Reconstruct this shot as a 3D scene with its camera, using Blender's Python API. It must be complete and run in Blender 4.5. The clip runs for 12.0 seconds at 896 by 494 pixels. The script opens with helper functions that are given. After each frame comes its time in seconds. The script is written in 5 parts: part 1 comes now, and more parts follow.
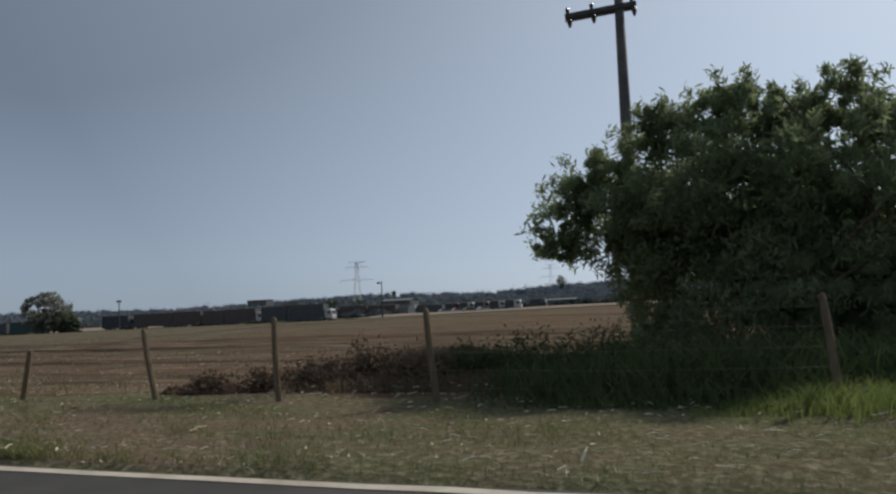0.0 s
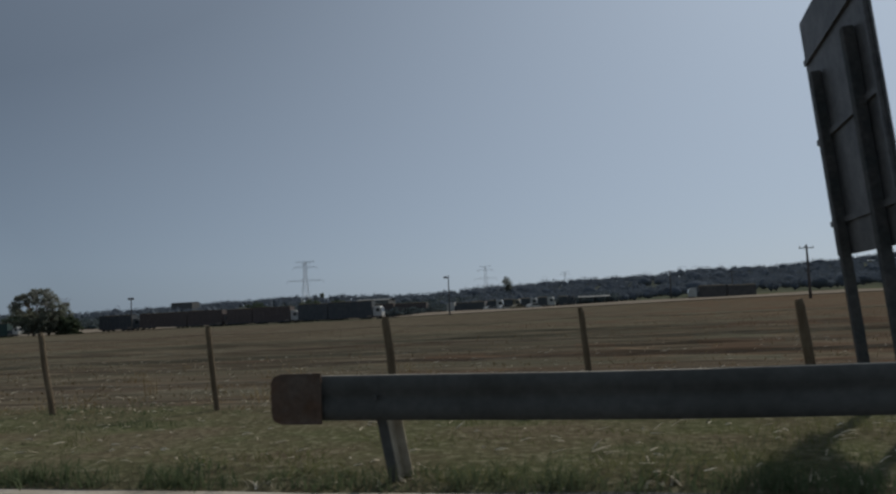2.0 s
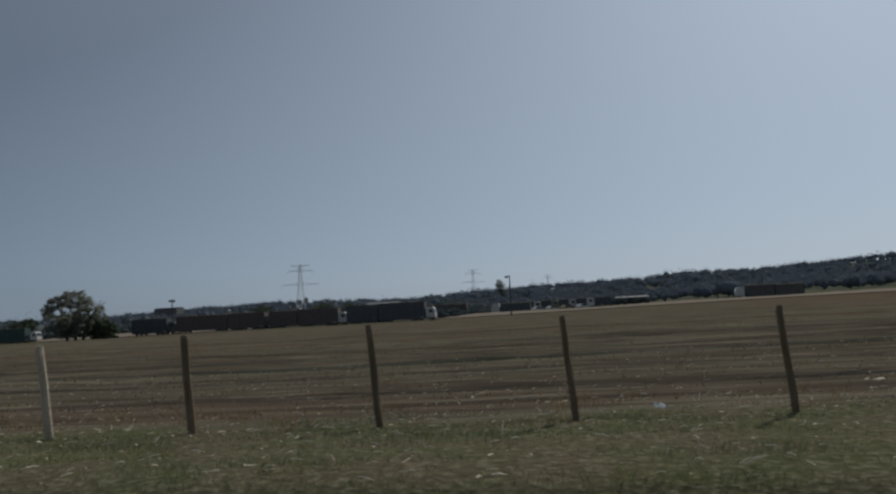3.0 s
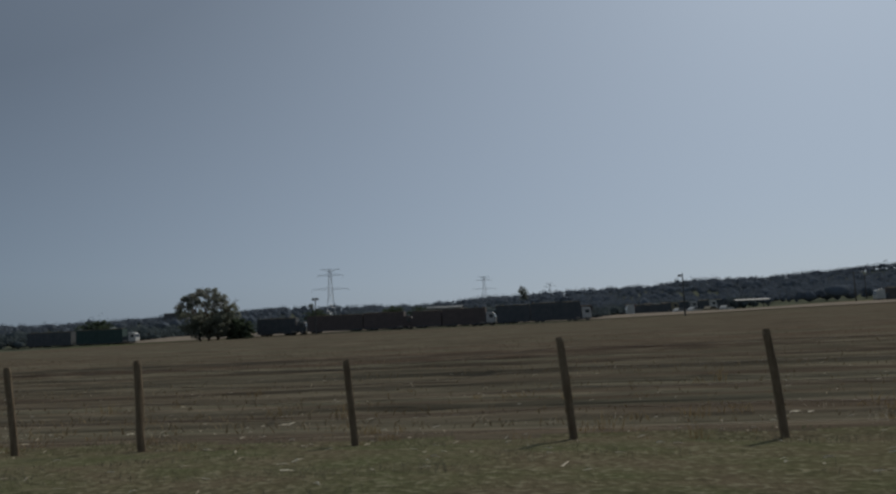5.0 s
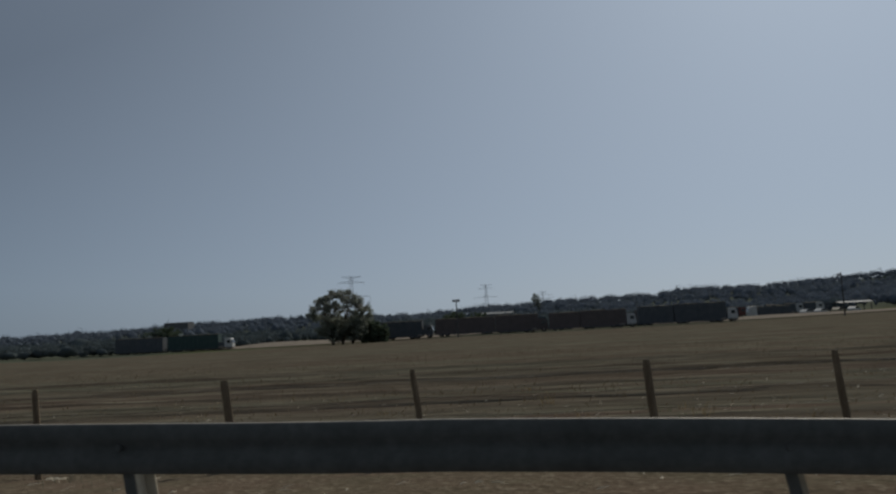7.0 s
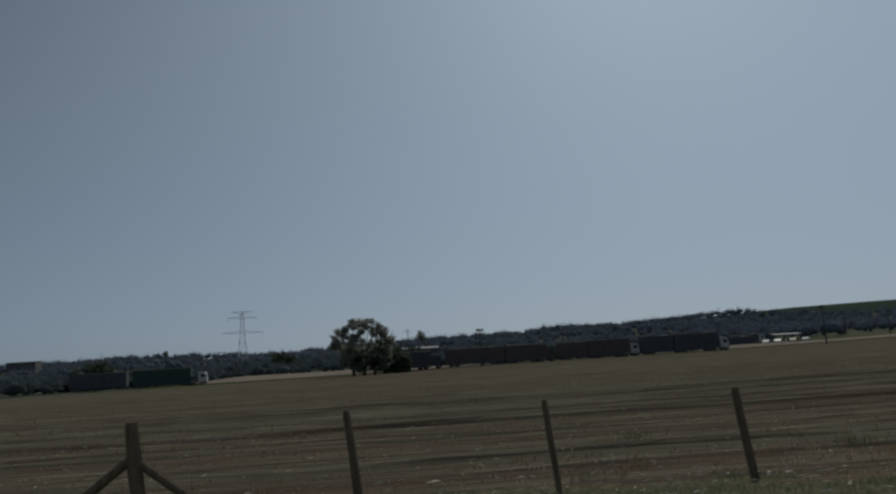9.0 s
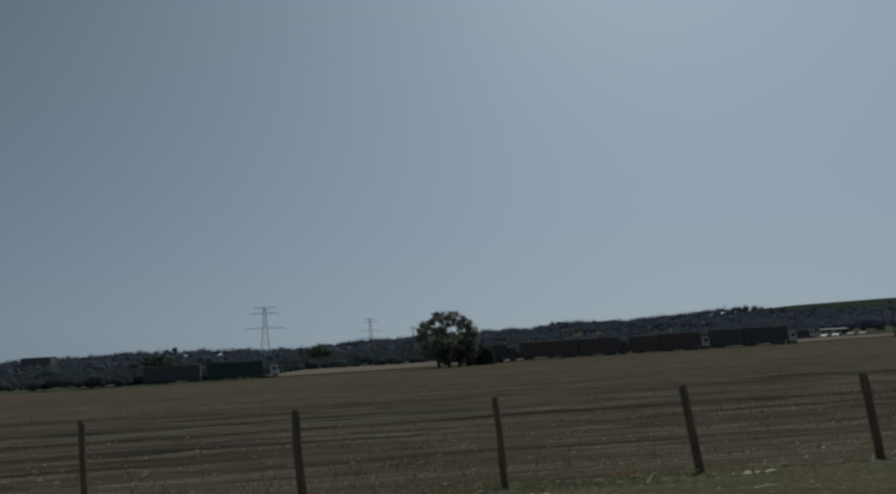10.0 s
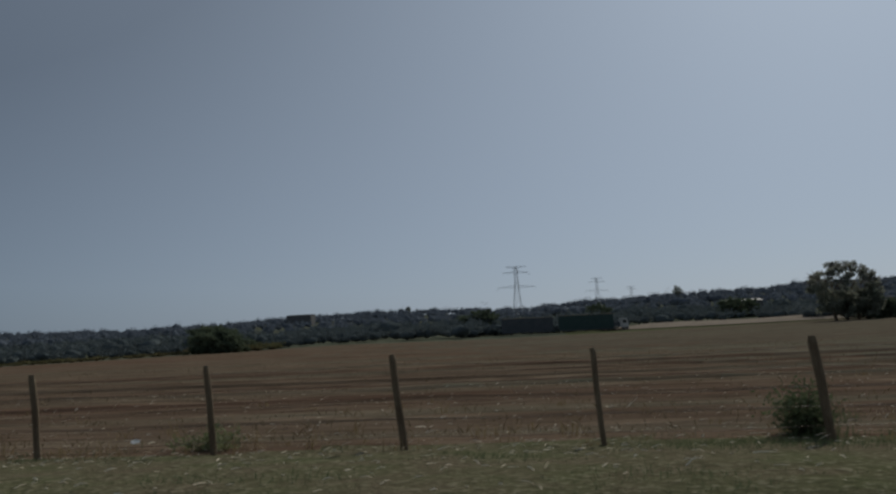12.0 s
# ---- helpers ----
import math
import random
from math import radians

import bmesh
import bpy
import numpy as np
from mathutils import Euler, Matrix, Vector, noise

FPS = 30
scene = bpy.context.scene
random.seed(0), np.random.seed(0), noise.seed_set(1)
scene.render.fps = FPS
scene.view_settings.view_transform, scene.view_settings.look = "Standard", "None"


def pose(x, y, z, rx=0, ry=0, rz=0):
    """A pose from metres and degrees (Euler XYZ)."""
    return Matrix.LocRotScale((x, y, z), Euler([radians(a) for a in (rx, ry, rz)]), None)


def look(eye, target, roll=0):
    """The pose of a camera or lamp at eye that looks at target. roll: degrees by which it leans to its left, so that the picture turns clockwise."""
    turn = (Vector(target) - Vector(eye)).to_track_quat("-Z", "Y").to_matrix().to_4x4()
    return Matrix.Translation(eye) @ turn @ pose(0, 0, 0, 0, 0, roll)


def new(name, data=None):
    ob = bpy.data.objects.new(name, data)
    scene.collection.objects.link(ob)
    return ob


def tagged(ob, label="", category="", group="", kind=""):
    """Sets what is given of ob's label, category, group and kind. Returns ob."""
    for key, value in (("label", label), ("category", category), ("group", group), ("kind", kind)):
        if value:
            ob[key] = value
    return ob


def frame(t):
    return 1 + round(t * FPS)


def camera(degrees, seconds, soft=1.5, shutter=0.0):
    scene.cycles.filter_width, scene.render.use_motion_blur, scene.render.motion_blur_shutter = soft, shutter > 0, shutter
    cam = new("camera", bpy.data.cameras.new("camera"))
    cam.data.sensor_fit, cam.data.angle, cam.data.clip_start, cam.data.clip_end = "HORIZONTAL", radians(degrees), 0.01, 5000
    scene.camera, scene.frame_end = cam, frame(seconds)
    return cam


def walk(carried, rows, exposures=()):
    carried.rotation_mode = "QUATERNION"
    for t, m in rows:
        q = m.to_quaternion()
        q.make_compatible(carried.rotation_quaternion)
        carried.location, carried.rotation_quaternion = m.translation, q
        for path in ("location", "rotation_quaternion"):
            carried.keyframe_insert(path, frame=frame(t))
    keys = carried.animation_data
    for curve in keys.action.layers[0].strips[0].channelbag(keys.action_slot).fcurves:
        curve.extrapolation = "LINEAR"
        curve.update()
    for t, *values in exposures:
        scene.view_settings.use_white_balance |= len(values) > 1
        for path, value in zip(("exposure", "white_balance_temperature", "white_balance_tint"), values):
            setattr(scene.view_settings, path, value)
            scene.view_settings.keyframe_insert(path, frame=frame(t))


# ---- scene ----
cam = camera(62.08, 12.0, soft=2.4, shutter=0.02)
PATH = [
    (0.0, pose(0.00, -0.00, 1.20, 94.64, 2.37, 20.36)),
    (0.5, pose(-9.13, 0.19, 1.20, 94.61, 2.15, 18.72)),
    (1.0, pose(-19.78, 0.15, 1.20, 94.53, 2.51, 17.00)),
    (1.5, pose(-29.20, 0.11, 1.19, 94.60, 2.27, 14.91)),
    (2.0, pose(-39.96, 0.04, 1.19, 94.59, 2.57, 12.80)),
    (2.5, pose(-49.29, 0.05, 1.19, 94.68, 2.56, 11.56)),
    (3.0, pose(-60.08, 0.07, 1.19, 94.84, 2.91, 10.51)),
    (3.2, pose(-64.13, 0.08, 1.19, 94.71, 2.69, 10.33)),
    (5.0, pose(-101.36, 0.09, 1.20, 95.40, 2.61, 8.60)),
    (5.5, pose(-111.13, 0.12, 1.20, 95.66, 2.74, 8.24)),
    (6.0, pose(-120.84, 0.16, 1.20, 95.91, 2.73, 7.81)),
    (6.5, pose(-130.46, 0.21, 1.20, 95.90, 2.81, 7.24)),
    (7.0, pose(-140.07, 0.25, 1.20, 96.07, 2.89, 6.16)),
    (7.2, pose(-143.89, 0.25, 1.20, 96.24, 2.74, 5.02)),
    (8.8, pose(-175.85, 0.16, 1.20, 98.29, 3.23, -5.38)),
    (9.0, pose(-179.69, 0.13, 1.20, 98.40, 3.26, -6.15)),
    (9.5, pose(-189.33, 0.04, 1.20, 98.35, 3.20, -6.91)),
    (10.0, pose(-199.18, -0.04, 1.20, 98.18, 3.17, -6.70)),
    (10.5, pose(-209.08, -0.10, 1.20, 97.90, 3.14, -6.22)),
    (11.0, pose(-219.12, -0.14, 1.20, 97.49, 2.95, -3.77)),
    (11.5, pose(-229.21, -0.16, 1.20, 96.68, 3.01, 1.20)),
    (12.0, pose(-239.32, -0.17, 1.20, 96.00, 2.74, 7.82)),
]
walk(cam, PATH, exposures=[(0.0, 0.20, 6800, 11), (0.3, 0.12, 6700, 10), (0.5, -0.18, 6520, 8), (1.0, -0.16, 6600, 8), (1.5, -0.28, 6650, 9), (3.0, -0.36, 6620, 9), (6.0, -0.5, 6660, 9), (7.2, -0.54, 6600, 9), (9.0, -0.79, 6450, 6), (11.5, -0.66, 6420, 5), (12.0, -0.55, 6620, 9)])

# ---- world and sun ----
SUN = Vector((0.32, 0.76, 0.58)).normalized()
GLOW = Vector((1.08, 1.40, 1.24)).normalized()
world = bpy.data.worlds.new("hazy_morning_sky")
scene.world = world
world.use_nodes = True
wn = world.node_tree.nodes
sky = wn.new("ShaderNodeTexSky")
sky.sky_type = "NISHITA"
sky.sun_disc = False
sky.sun_elevation = math.asin(SUN.z)
sky.sun_rotation = math.atan2(SUN.x, SUN.y)
sky.air_density = 1.0
sky.dust_density = 3.2
sky.altitude = 1300
sky.ozone_density = 1.5
wn["Background"].inputs["Strength"].default_value = 0.102


def world_math(op, a, b=None, clamp=False):
    """A maths node of the sky; a and b are sockets or numbers."""
    node = wn.new("ShaderNodeMath")
    node.operation, node.use_clamp = op, clamp
    for k, value in enumerate((a, b)):
        if value is None:
            continue
        if isinstance(value, (int, float)):
            node.inputs[k].default_value = value
        else:
            world.node_tree.links.new(value, node.inputs[k])
    return node.outputs[0]


def world_mix(blend, factor, a, b):
    node = wn.new("ShaderNodeMix")
    node.data_type, node.blend_type = "RGBA", blend
    for k, value in ((0, factor), (6, a), (7, b)):
        if isinstance(value, (int, float, tuple)):
            node.inputs[k].default_value = value
        else:
            world.node_tree.links.new(value, node.inputs[k])
    return node.outputs[2]


# smoke haze: scatters forward, brightest on the sun's side where it is thickest, and thins out with height
where = wn.new("ShaderNodeTexCoord")
toward = wn.new("ShaderNodeVectorMath")
toward.operation = "DOT_PRODUCT"
toward.inputs[1].default_value = GLOW
world.node_tree.links.new(where.outputs["Generated"], toward.inputs[0])
split = wn.new("ShaderNodeSeparateXYZ")
world.node_tree.links.new(where.outputs["Generated"], split.inputs[0])
near_sun = world_math("DIVIDE", world_math("SUBTRACT", toward.outputs["Value"], 0.2), 0.77, True)
# added fill: the unseen sky opposite the glow is brightened to lift shaded sides
behind = world_math("MULTIPLY", world_math("MAXIMUM", world_math("SUBTRACT", -0.1, toward.outputs["Value"]), 0.0), 1.4)
glow = world_mix("MIX", world_math("ADD", near_sun, behind), (1.88, 2.38, 3.06, 1), (4.30, 5.13, 6.25, 1))
rise = world_math("MULTIPLY", world_math("SUBTRACT", split.outputs["Z"], 0.1), world_math("SUBTRACT", 1.0, near_sun))
thin = world_math("MAXIMUM", world_math("SUBTRACT", 1.0, world_math("MULTIPLY", world_math("MAXIMUM", rise, -0.03), 2.3)), 0.62)
haze = world_mix("MULTIPLY", 1.0, glow, thin)
clear = world_mix("DARKEN", 1.0, sky.outputs["Color"], (24.0, 26.0, 30.0, 1))
clear = world_mix("MULTIPLY", 1.0, clear, (0.080, 0.098, 0.122, 1))
world.node_tree.links.new(world_mix("ADD", 1.0, clear, haze), wn["Background"].inputs["Color"])
sun_data = bpy.data.lights.new("sun", "SUN")
sun_data.energy = 3.1
sun_data.angle = radians(2.5)
sun_data.color = (1.0, 0.95, 0.87)
sun = new("sun", sun_data)
sun.matrix_world = look(SUN * 100, (0, 0, 0))


# ---- materials ----
def material(name, c1, c2, rough=0.85, scale=3.0, fine=25.0, bump=0.3, metal=0.0, island=0.0, stretch=(1, 1, 1), third=None, leaf=0.0, spec=0.12, vary=0.55):
    m = bpy.data.materials.new(name)
    m.use_nodes = True
    nt = m.node_tree
    n, ln = nt.nodes, nt.links
    b = n["Principled BSDF"]
    b.inputs["Roughness"].default_value = rough
    b.inputs["Metallic"].default_value = metal
    b.inputs["Specular IOR Level"].default_value = spec
    tc = n.new("ShaderNodeTexCoord")
    mp = n.new("ShaderNodeMapping")
    mp.inputs["Scale"].default_value = stretch
    ln.new(tc.outputs["Object"], mp.inputs["Vector"])
    big, small = n.new("ShaderNodeTexNoise"), n.new("ShaderNodeTexNoise")
    for q, s, d in ((big, scale, 4), (small, fine, 6)):
        q.inputs["Scale"].default_value = s
        q.inputs["Detail"].default_value = d
        q.inputs["Roughness"].default_value = 0.62
        ln.new(mp.outputs["Vector"], q.inputs["Vector"])
    ramp = n.new("ShaderNodeMapRange")
    ramp.inputs["From Min"].default_value, ramp.inputs["From Max"].default_value = 0.36, 0.64
    ln.new(big.outputs["Fac"], ramp.inputs["Value"])
    mix = n.new("ShaderNodeMix")
    mix.data_type = "RGBA"
    mix.inputs[6].default_value, mix.inputs[7].default_value = (*c1, 1), (*c2, 1)
    if island:
        geo = n.new("ShaderNodeNewGeometry")
        mm = n.new("ShaderNodeMath")
        mm.operation = "MULTIPLY_ADD"
        ln.new(geo.outputs["Random Per Island"], mm.inputs[0])
        mm.inputs[1].default_value = island
        sc = n.new("ShaderNodeMath")
        sc.operation = "MULTIPLY"
        sc.inputs[1].default_value = 1 - island
        ln.new(ramp.outputs["Result"], sc.inputs[0])
        ln.new(sc.outputs[0], mm.inputs[2])
        ln.new(mm.outputs[0], mix.inputs["Factor"])
    else:
        ln.new(ramp.outputs["Result"], mix.inputs["Factor"])
    colour = mix.outputs[2]
    if third:
        r2 = n.new("ShaderNodeMapRange")
        r2.inputs["From Min"].default_value, r2.inputs["From Max"].default_value = 0.52, 0.68
        ln.new(small.outputs["Fac"], r2.inputs["Value"])
        m2 = n.new("ShaderNodeMix")
        m2.data_type = "RGBA"
        ln.new(r2.outputs["Result"], m2.inputs["Factor"])
        ln.new(colour, m2.inputs[6])
        m2.inputs[7].default_value = (*third, 1)
        colour = m2.outputs[2]
    hv = n.new("ShaderNodeMix")
    hv.data_type = "RGBA"
    hv.blend_type = "MULTIPLY"
    hv.inputs["Factor"].default_value = vary
    g2 = n.new("ShaderNodeMapRange")
    g2.inputs["From Min"].default_value, g2.inputs["From Max"].default_value = 0.3, 0.7
    g2.inputs["To Min"].default_value, g2.inputs["To Max"].default_value = 0.55, 1.35
    ln.new(small.outputs["Fac"], g2.inputs["Value"])
    ln.new(colour, hv.inputs[6])
    ln.new(g2.outputs["Result"], hv.inputs[7])
    ln.new(hv.outputs[2], b.inputs["Base Color"])
    if bump:
        bp = n.new("ShaderNodeBump")
        bp.inputs["Strength"].default_value = bump
        bp.inputs["Distance"].default_value = 0.6 / fine
        ln.new(small.outputs["Fac"], bp.inputs["Height"])
        ln.new(bp.outputs["Normal"], b.inputs["Normal"])
    if leaf:
        tr = n.new("ShaderNodeBsdfTranslucent")
        ln.new(hv.outputs[2], tr.inputs["Color"])
        ms = n.new("ShaderNodeMixShader")
        ms.inputs["Fac"].default_value = leaf
        ln.new(b.outputs[0], ms.inputs[1])
        ln.new(tr.outputs[0], ms.inputs[2])
        ln.new(ms.outputs[0], n["Material Output"].inputs["Surface"])
    return m


M_ASPHALT = material("asphalt", (0.045, 0.044, 0.043), (0.07, 0.067, 0.063), 0.9, 0.6, 60, 0.5)
M_LINE = material("worn_edge_paint", (0.50, 0.46, 0.39), (0.34, 0.30, 0.24), 0.8, 2.0, 30, 0.3, third=(0.30, 0.25, 0.19))
M_VERGE = material("dry_verge_soil", (0.125, 0.105, 0.070), (0.100, 0.105, 0.056), 0.95, 0.8, 12, 0.8, third=(0.165, 0.155, 0.105), vary=0.8, spec=0.0)
M_VERGEB = material("bare_brown_verge", (0.140, 0.105, 0.075), (0.118, 0.098, 0.066), 0.95, 0.8, 12, 0.8, third=(0.17, 0.145, 0.105), vary=0.8, spec=0.0)
M_FIELD = material("ploughed_field", (0.108, 0.081, 0.061), (0.126, 0.118, 0.085), 0.97, 0.36, 4.0, 0.5, stretch=(0.05, 1.6, 1), third=(0.150, 0.132, 0.096), vary=0.9, spec=0.0)
M_FIELDRED = material("reddish_ploughed_field", (0.126, 0.081, 0.057), (0.131, 0.110, 0.078), 0.97, 0.36, 4.0, 0.5, stretch=(0.05, 1.6, 1), third=(0.154, 0.122, 0.087), vary=0.9, spec=0.0)
M_PASTURE = material("far_pasture", (0.11, 0.105, 0.06), (0.075, 0.09, 0.045), 0.95, 0.012, 0.2, 0.0, spec=0.0)
M_PALE = material("pale_dirt_track", (0.265, 0.225, 0.18), (0.21, 0.18, 0.145), 0.95, 0.3, 4, 0.3, spec=0.0)
M_RED = material("red_earth", (0.092, 0.060, 0.043), (0.064, 0.045, 0.034), 0.97, 1.2, 9, 0.9, spec=0.0)
M_DRYGRASS = material("dry_verge_grass", (0.150, 0.146, 0.096), (0.215, 0.195, 0.140), 0.8, 0.25, 3, 0.0, island=0.5, leaf=0.3, spec=0.0)
M_GRASS = material("verge_grass", (0.088, 0.124, 0.060), (0.145, 0.160, 0.092), 0.8, 0.25, 3, 0.0, island=0.5, leaf=0.3, spec=0.0)
M_GREEN = material("lush_grass", (0.13, 0.18, 0.05), (0.20, 0.24, 0.08), 0.7, 1.0, 5, 0.0, island=0.6, leaf=0.4)
M_STRAW = material("cane_straw", (0.78, 0.71, 0.55), (0.50, 0.42, 0.30), 0.8, 2.0, 12, 0.0, island=0.7, leaf=0.15)
M_WEED = material("dry_weed", (0.20, 0.14, 0.07), (0.28, 0.22, 0.12), 0.9, 1.0, 9, 0.0, island=0.6, leaf=0.3)
M_RAILGRASS = material("rail_grass", (0.130, 0.155, 0.060), (0.205, 0.195, 0.098), 0.8, 0.6, 3, 0.0, island=0.5, leaf=0.3, spec=0.0)
M_WEEDLEAF = material("weed_leaves", (0.16, 0.19, 0.09), (0.23, 0.24, 0.13), 0.8, 1.0, 5, 0.0, island=0.6, leaf=0.3)
M_HEAPWEED = material("heap_weed", (0.125, 0.088, 0.060), (0.165, 0.122, 0.084), 0.9, 1.0, 9, 0.0, island=0.6)
# leaf colour darkened to carry the shade of the roadside tree
M_SHADE = material("shade_tinted_leaves", (0.06, 0.09, 0.035), (0.09, 0.115, 0.05), 0.8, 1.0, 5, 0.0, island=0.6, leaf=0.25)
M_STUBBLE = material("field_straw", (0.16, 0.12, 0.07), (0.24, 0.19, 0.115), 0.9, 0.2, 5, 0.0, island=0.6, leaf=0.15, spec=0.0)
M_WOOD = material("weathered_fence_wood", (0.125, 0.092, 0.060), (0.185, 0.145, 0.098), 0.9, 4.0, 26, 0.6, stretch=(4, 4, 0.6))
M_PALEWOOD = material("pale_bare_wood", (0.34, 0.29, 0.22), (0.44, 0.38, 0.30), 0.85, 4.0, 26, 0.5, stretch=(4, 4, 0.6))
M_WIRE = material("rusty_wire", (0.13, 0.085, 0.06), (0.2, 0.18, 0.16), 0.6, 9, 40, 0.0, metal=0.6)
M_STEEL = material("galvanised_steel", (0.093, 0.091, 0.081), (0.115, 0.113, 0.102), 0.85, 1.5, 14, 0.1, metal=0.1, spec=0.15, vary=0.4)
# guardrail lip: dust and painted-in sun together; also pale truck top rails
M_EDGE = material("sunlit_lip_and_pale_rail", (0.38, 0.33, 0.26), (0.46, 0.41, 0.33), 0.6, 1.5, 14, 0.1, metal=0.2, spec=0.4, vary=0.3)
# sunlight put into the colour of the post flanges; also a pale truck rail
M_FLANGE = material("sunlit_flange_and_pale_rail", (0.36, 0.31, 0.23), (0.44, 0.39, 0.30), 0.8, 1.5, 14, 0.1, vary=0.4)
M_RUST = material("rusty_steel", (0.125, 0.070, 0.042), (0.15, 0.115, 0.09), 0.8, 3.0, 18, 0.2, metal=0.2)
M_POST = material("grey_sign_post", (0.20, 0.18, 0.15), (0.28, 0.25, 0.21), 0.8, 4.0, 22, 0.4)
M_DARKPOST = material("dark_sign_post", (0.055, 0.06, 0.06), (0.09, 0.085, 0.08), 0.75, 4.0, 22, 0.4)
M_BLUE = material("sign_blue", (0.003, 0.115, 0.37), (0.004, 0.125, 0.40), 0.4, 2.0, 30, 0.0, vary=0.12, spec=0.2)
M_WHITE = material("sign_white", (0.78, 0.77, 0.72), (0.70, 0.69, 0.64), 0.5, 2.0, 30, 0.0, vary=0.1)
M_BLACK = material("sign_black", (0.035, 0.032, 0.03), (0.05, 0.045, 0.04), 0.5, 2.0, 30, 0.02)
M_YELLOW = material("sign_yellow", (0.90, 0.70, 0.02), (0.84, 0.64, 0.02), 0.28, 2.0, 30, 0.0, vary=0.15, spec=0.5)
M_BROWN = material("faded_black_stripe", (0.10, 0.074, 0.06), (0.13, 0.095, 0.078), 0.55, 3.0, 30, 0.02)
M_ALU = material("sign_back", (0.10, 0.10, 0.10), (0.16, 0.155, 0.15), 0.55, 3.0, 20, 0.1, metal=0.5)
M_LOGO = material("logo_green", (0.25, 0.33, 0.05), (0.35, 0.33, 0.05), 0.5, 2.0, 30, 0.0)
M_BARK = material("bark", (0.10, 0.075, 0.05), (0.16, 0.12, 0.085), 0.95, 3.0, 18, 0.8)
M_LEAF = material("near_tree_leaves", (0.175, 0.228, 0.120), (0.220, 0.262, 0.145), 0.55, 0.8, 5, 0.0, island=0.6, leaf=0.55, spec=0.0)
# leaf colour paled and greyed to carry the haze before the far trees
M_LEAF2 = material("haze_paled_tree_leaves", (0.182, 0.202, 0.158), (0.235, 0.246, 0.198), 0.8, 0.3, 1.5, 0.0, island=0.4, leaf=0.6, vary=0.4, spec=0.0)
M_BUSH = material("field_bush_leaves", (0.086, 0.112, 0.072), (0.116, 0.140, 0.092), 0.8, 0.3, 1.5, 0.0, island=0.5, leaf=0.4, vary=0.4, spec=0.0)
M_FLOWER = material("dusty_blossom", (0.33, 0.32, 0.295), (0.26, 0.252, 0.228), 0.8, 1.0, 5, 0.0, island=0.7, leaf=0.3)
# distance haze is put into this leaf colour, paler and bluer than foliage
M_WOODS = material("haze_tinted_woods", (0.122, 0.144, 0.172), (0.131, 0.152, 0.178), 0.9, 0.01, 0.3, 0.0, island=0.10, leaf=0.25, vary=0.1, spec=0.0)
# a thinner haze, put into the leaves as a bluish lift
M_NEARWOODS = material("near_woods_leaves", (0.093, 0.114, 0.119), (0.107, 0.126, 0.127), 0.9, 0.03, 0.4, 0.0, island=0.2, leaf=0.25, vary=0.2, spec=0.0)
M_RANK = material("rank_grass_and_bush", (0.105, 0.11, 0.055), (0.165, 0.138, 0.075), 0.9, 0.05, 0.6, 0.0, island=0.4, leaf=0.3, spec=0.0)
M_HILLGREEN = material("hill_pasture", (0.050, 0.068, 0.047), (0.039, 0.055, 0.041), 0.95, 0.01, 0.15, 0.0, spec=0.0)
M_CONC = material("pole_concrete", (0.085, 0.080, 0.075), (0.12, 0.11, 0.105), 0.9, 2.0, 20, 0.3)
M_CERAM = material("dark_insulator", (0.05, 0.035, 0.03), (0.07, 0.05, 0.04), 0.3, 2.0, 20, 0.0)
# tower steel lightened so that its colour carries the haze
M_LATTICE = material("haze_paled_pylon_steel", (0.52, 0.53, 0.55), (0.60, 0.61, 0.62), 0.55, 0.2, 2, 0.0, metal=0.4)
M_CANE = material("cane_load", (0.055, 0.045, 0.032), (0.085, 0.07, 0.045), 0.95, 1.2, 6, 0.8)
M_CAGE = material("trailer_cage_dark", (0.070, 0.080, 0.088), (0.095, 0.100, 0.105), 0.7, 0.8, 8, 0.2)
M_CAGEB = material("trailer_cage_brown", (0.10, 0.084, 0.080), (0.12, 0.10, 0.094), 0.8, 0.8, 8, 0.2)
M_CAGEG = material("trailer_cage_green", (0.040, 0.068, 0.064), (0.052, 0.080, 0.074), 0.65, 0.8, 8, 0.2)
M_CABW = material("cab_white", (0.50, 0.50, 0.48), (0.40, 0.39, 0.36), 0.4, 1.0, 8, 0.02)
M_CABG = material("cab_dusty_white", (0.48, 0.48, 0.46), (0.38, 0.375, 0.36), 0.5, 1.0, 8, 0.02)
M_CABR = material("cab_red", (0.17, 0.055, 0.045), (0.14, 0.055, 0.045), 0.5, 1.0, 8, 0.02)
M_CABY = material("cab_yellow", (0.27, 0.23, 0.15), (0.22, 0.19, 0.13), 0.5, 1.0, 8, 0.02)
M_GLASS = material("dark_window_glass", (0.015, 0.018, 0.02), (0.02, 0.024, 0.026), 0.06, 1.0, 8, 0.0, spec=0.5)
M_DULL = material("empty_trailer_steel", (0.125, 0.112, 0.108), (0.095, 0.087, 0.085), 0.8, 1.0, 8, 0.2)
M_SCRUB = material("woodland_floor", (0.09, 0.10, 0.075), (0.115, 0.12, 0.085), 0.95, 0.05, 0.6, 0.0, spec=0.0)
M_RUBBER = material("tyre_rubber", (0.02, 0.02, 0.02), (0.035, 0.032, 0.03), 0.9, 3.0, 20, 0.2)
M_ROOF = material("pale_metal_roof", (0.17, 0.175, 0.175), (0.13, 0.138, 0.138), 0.7, 0.5, 4, 0.1, metal=0.2)
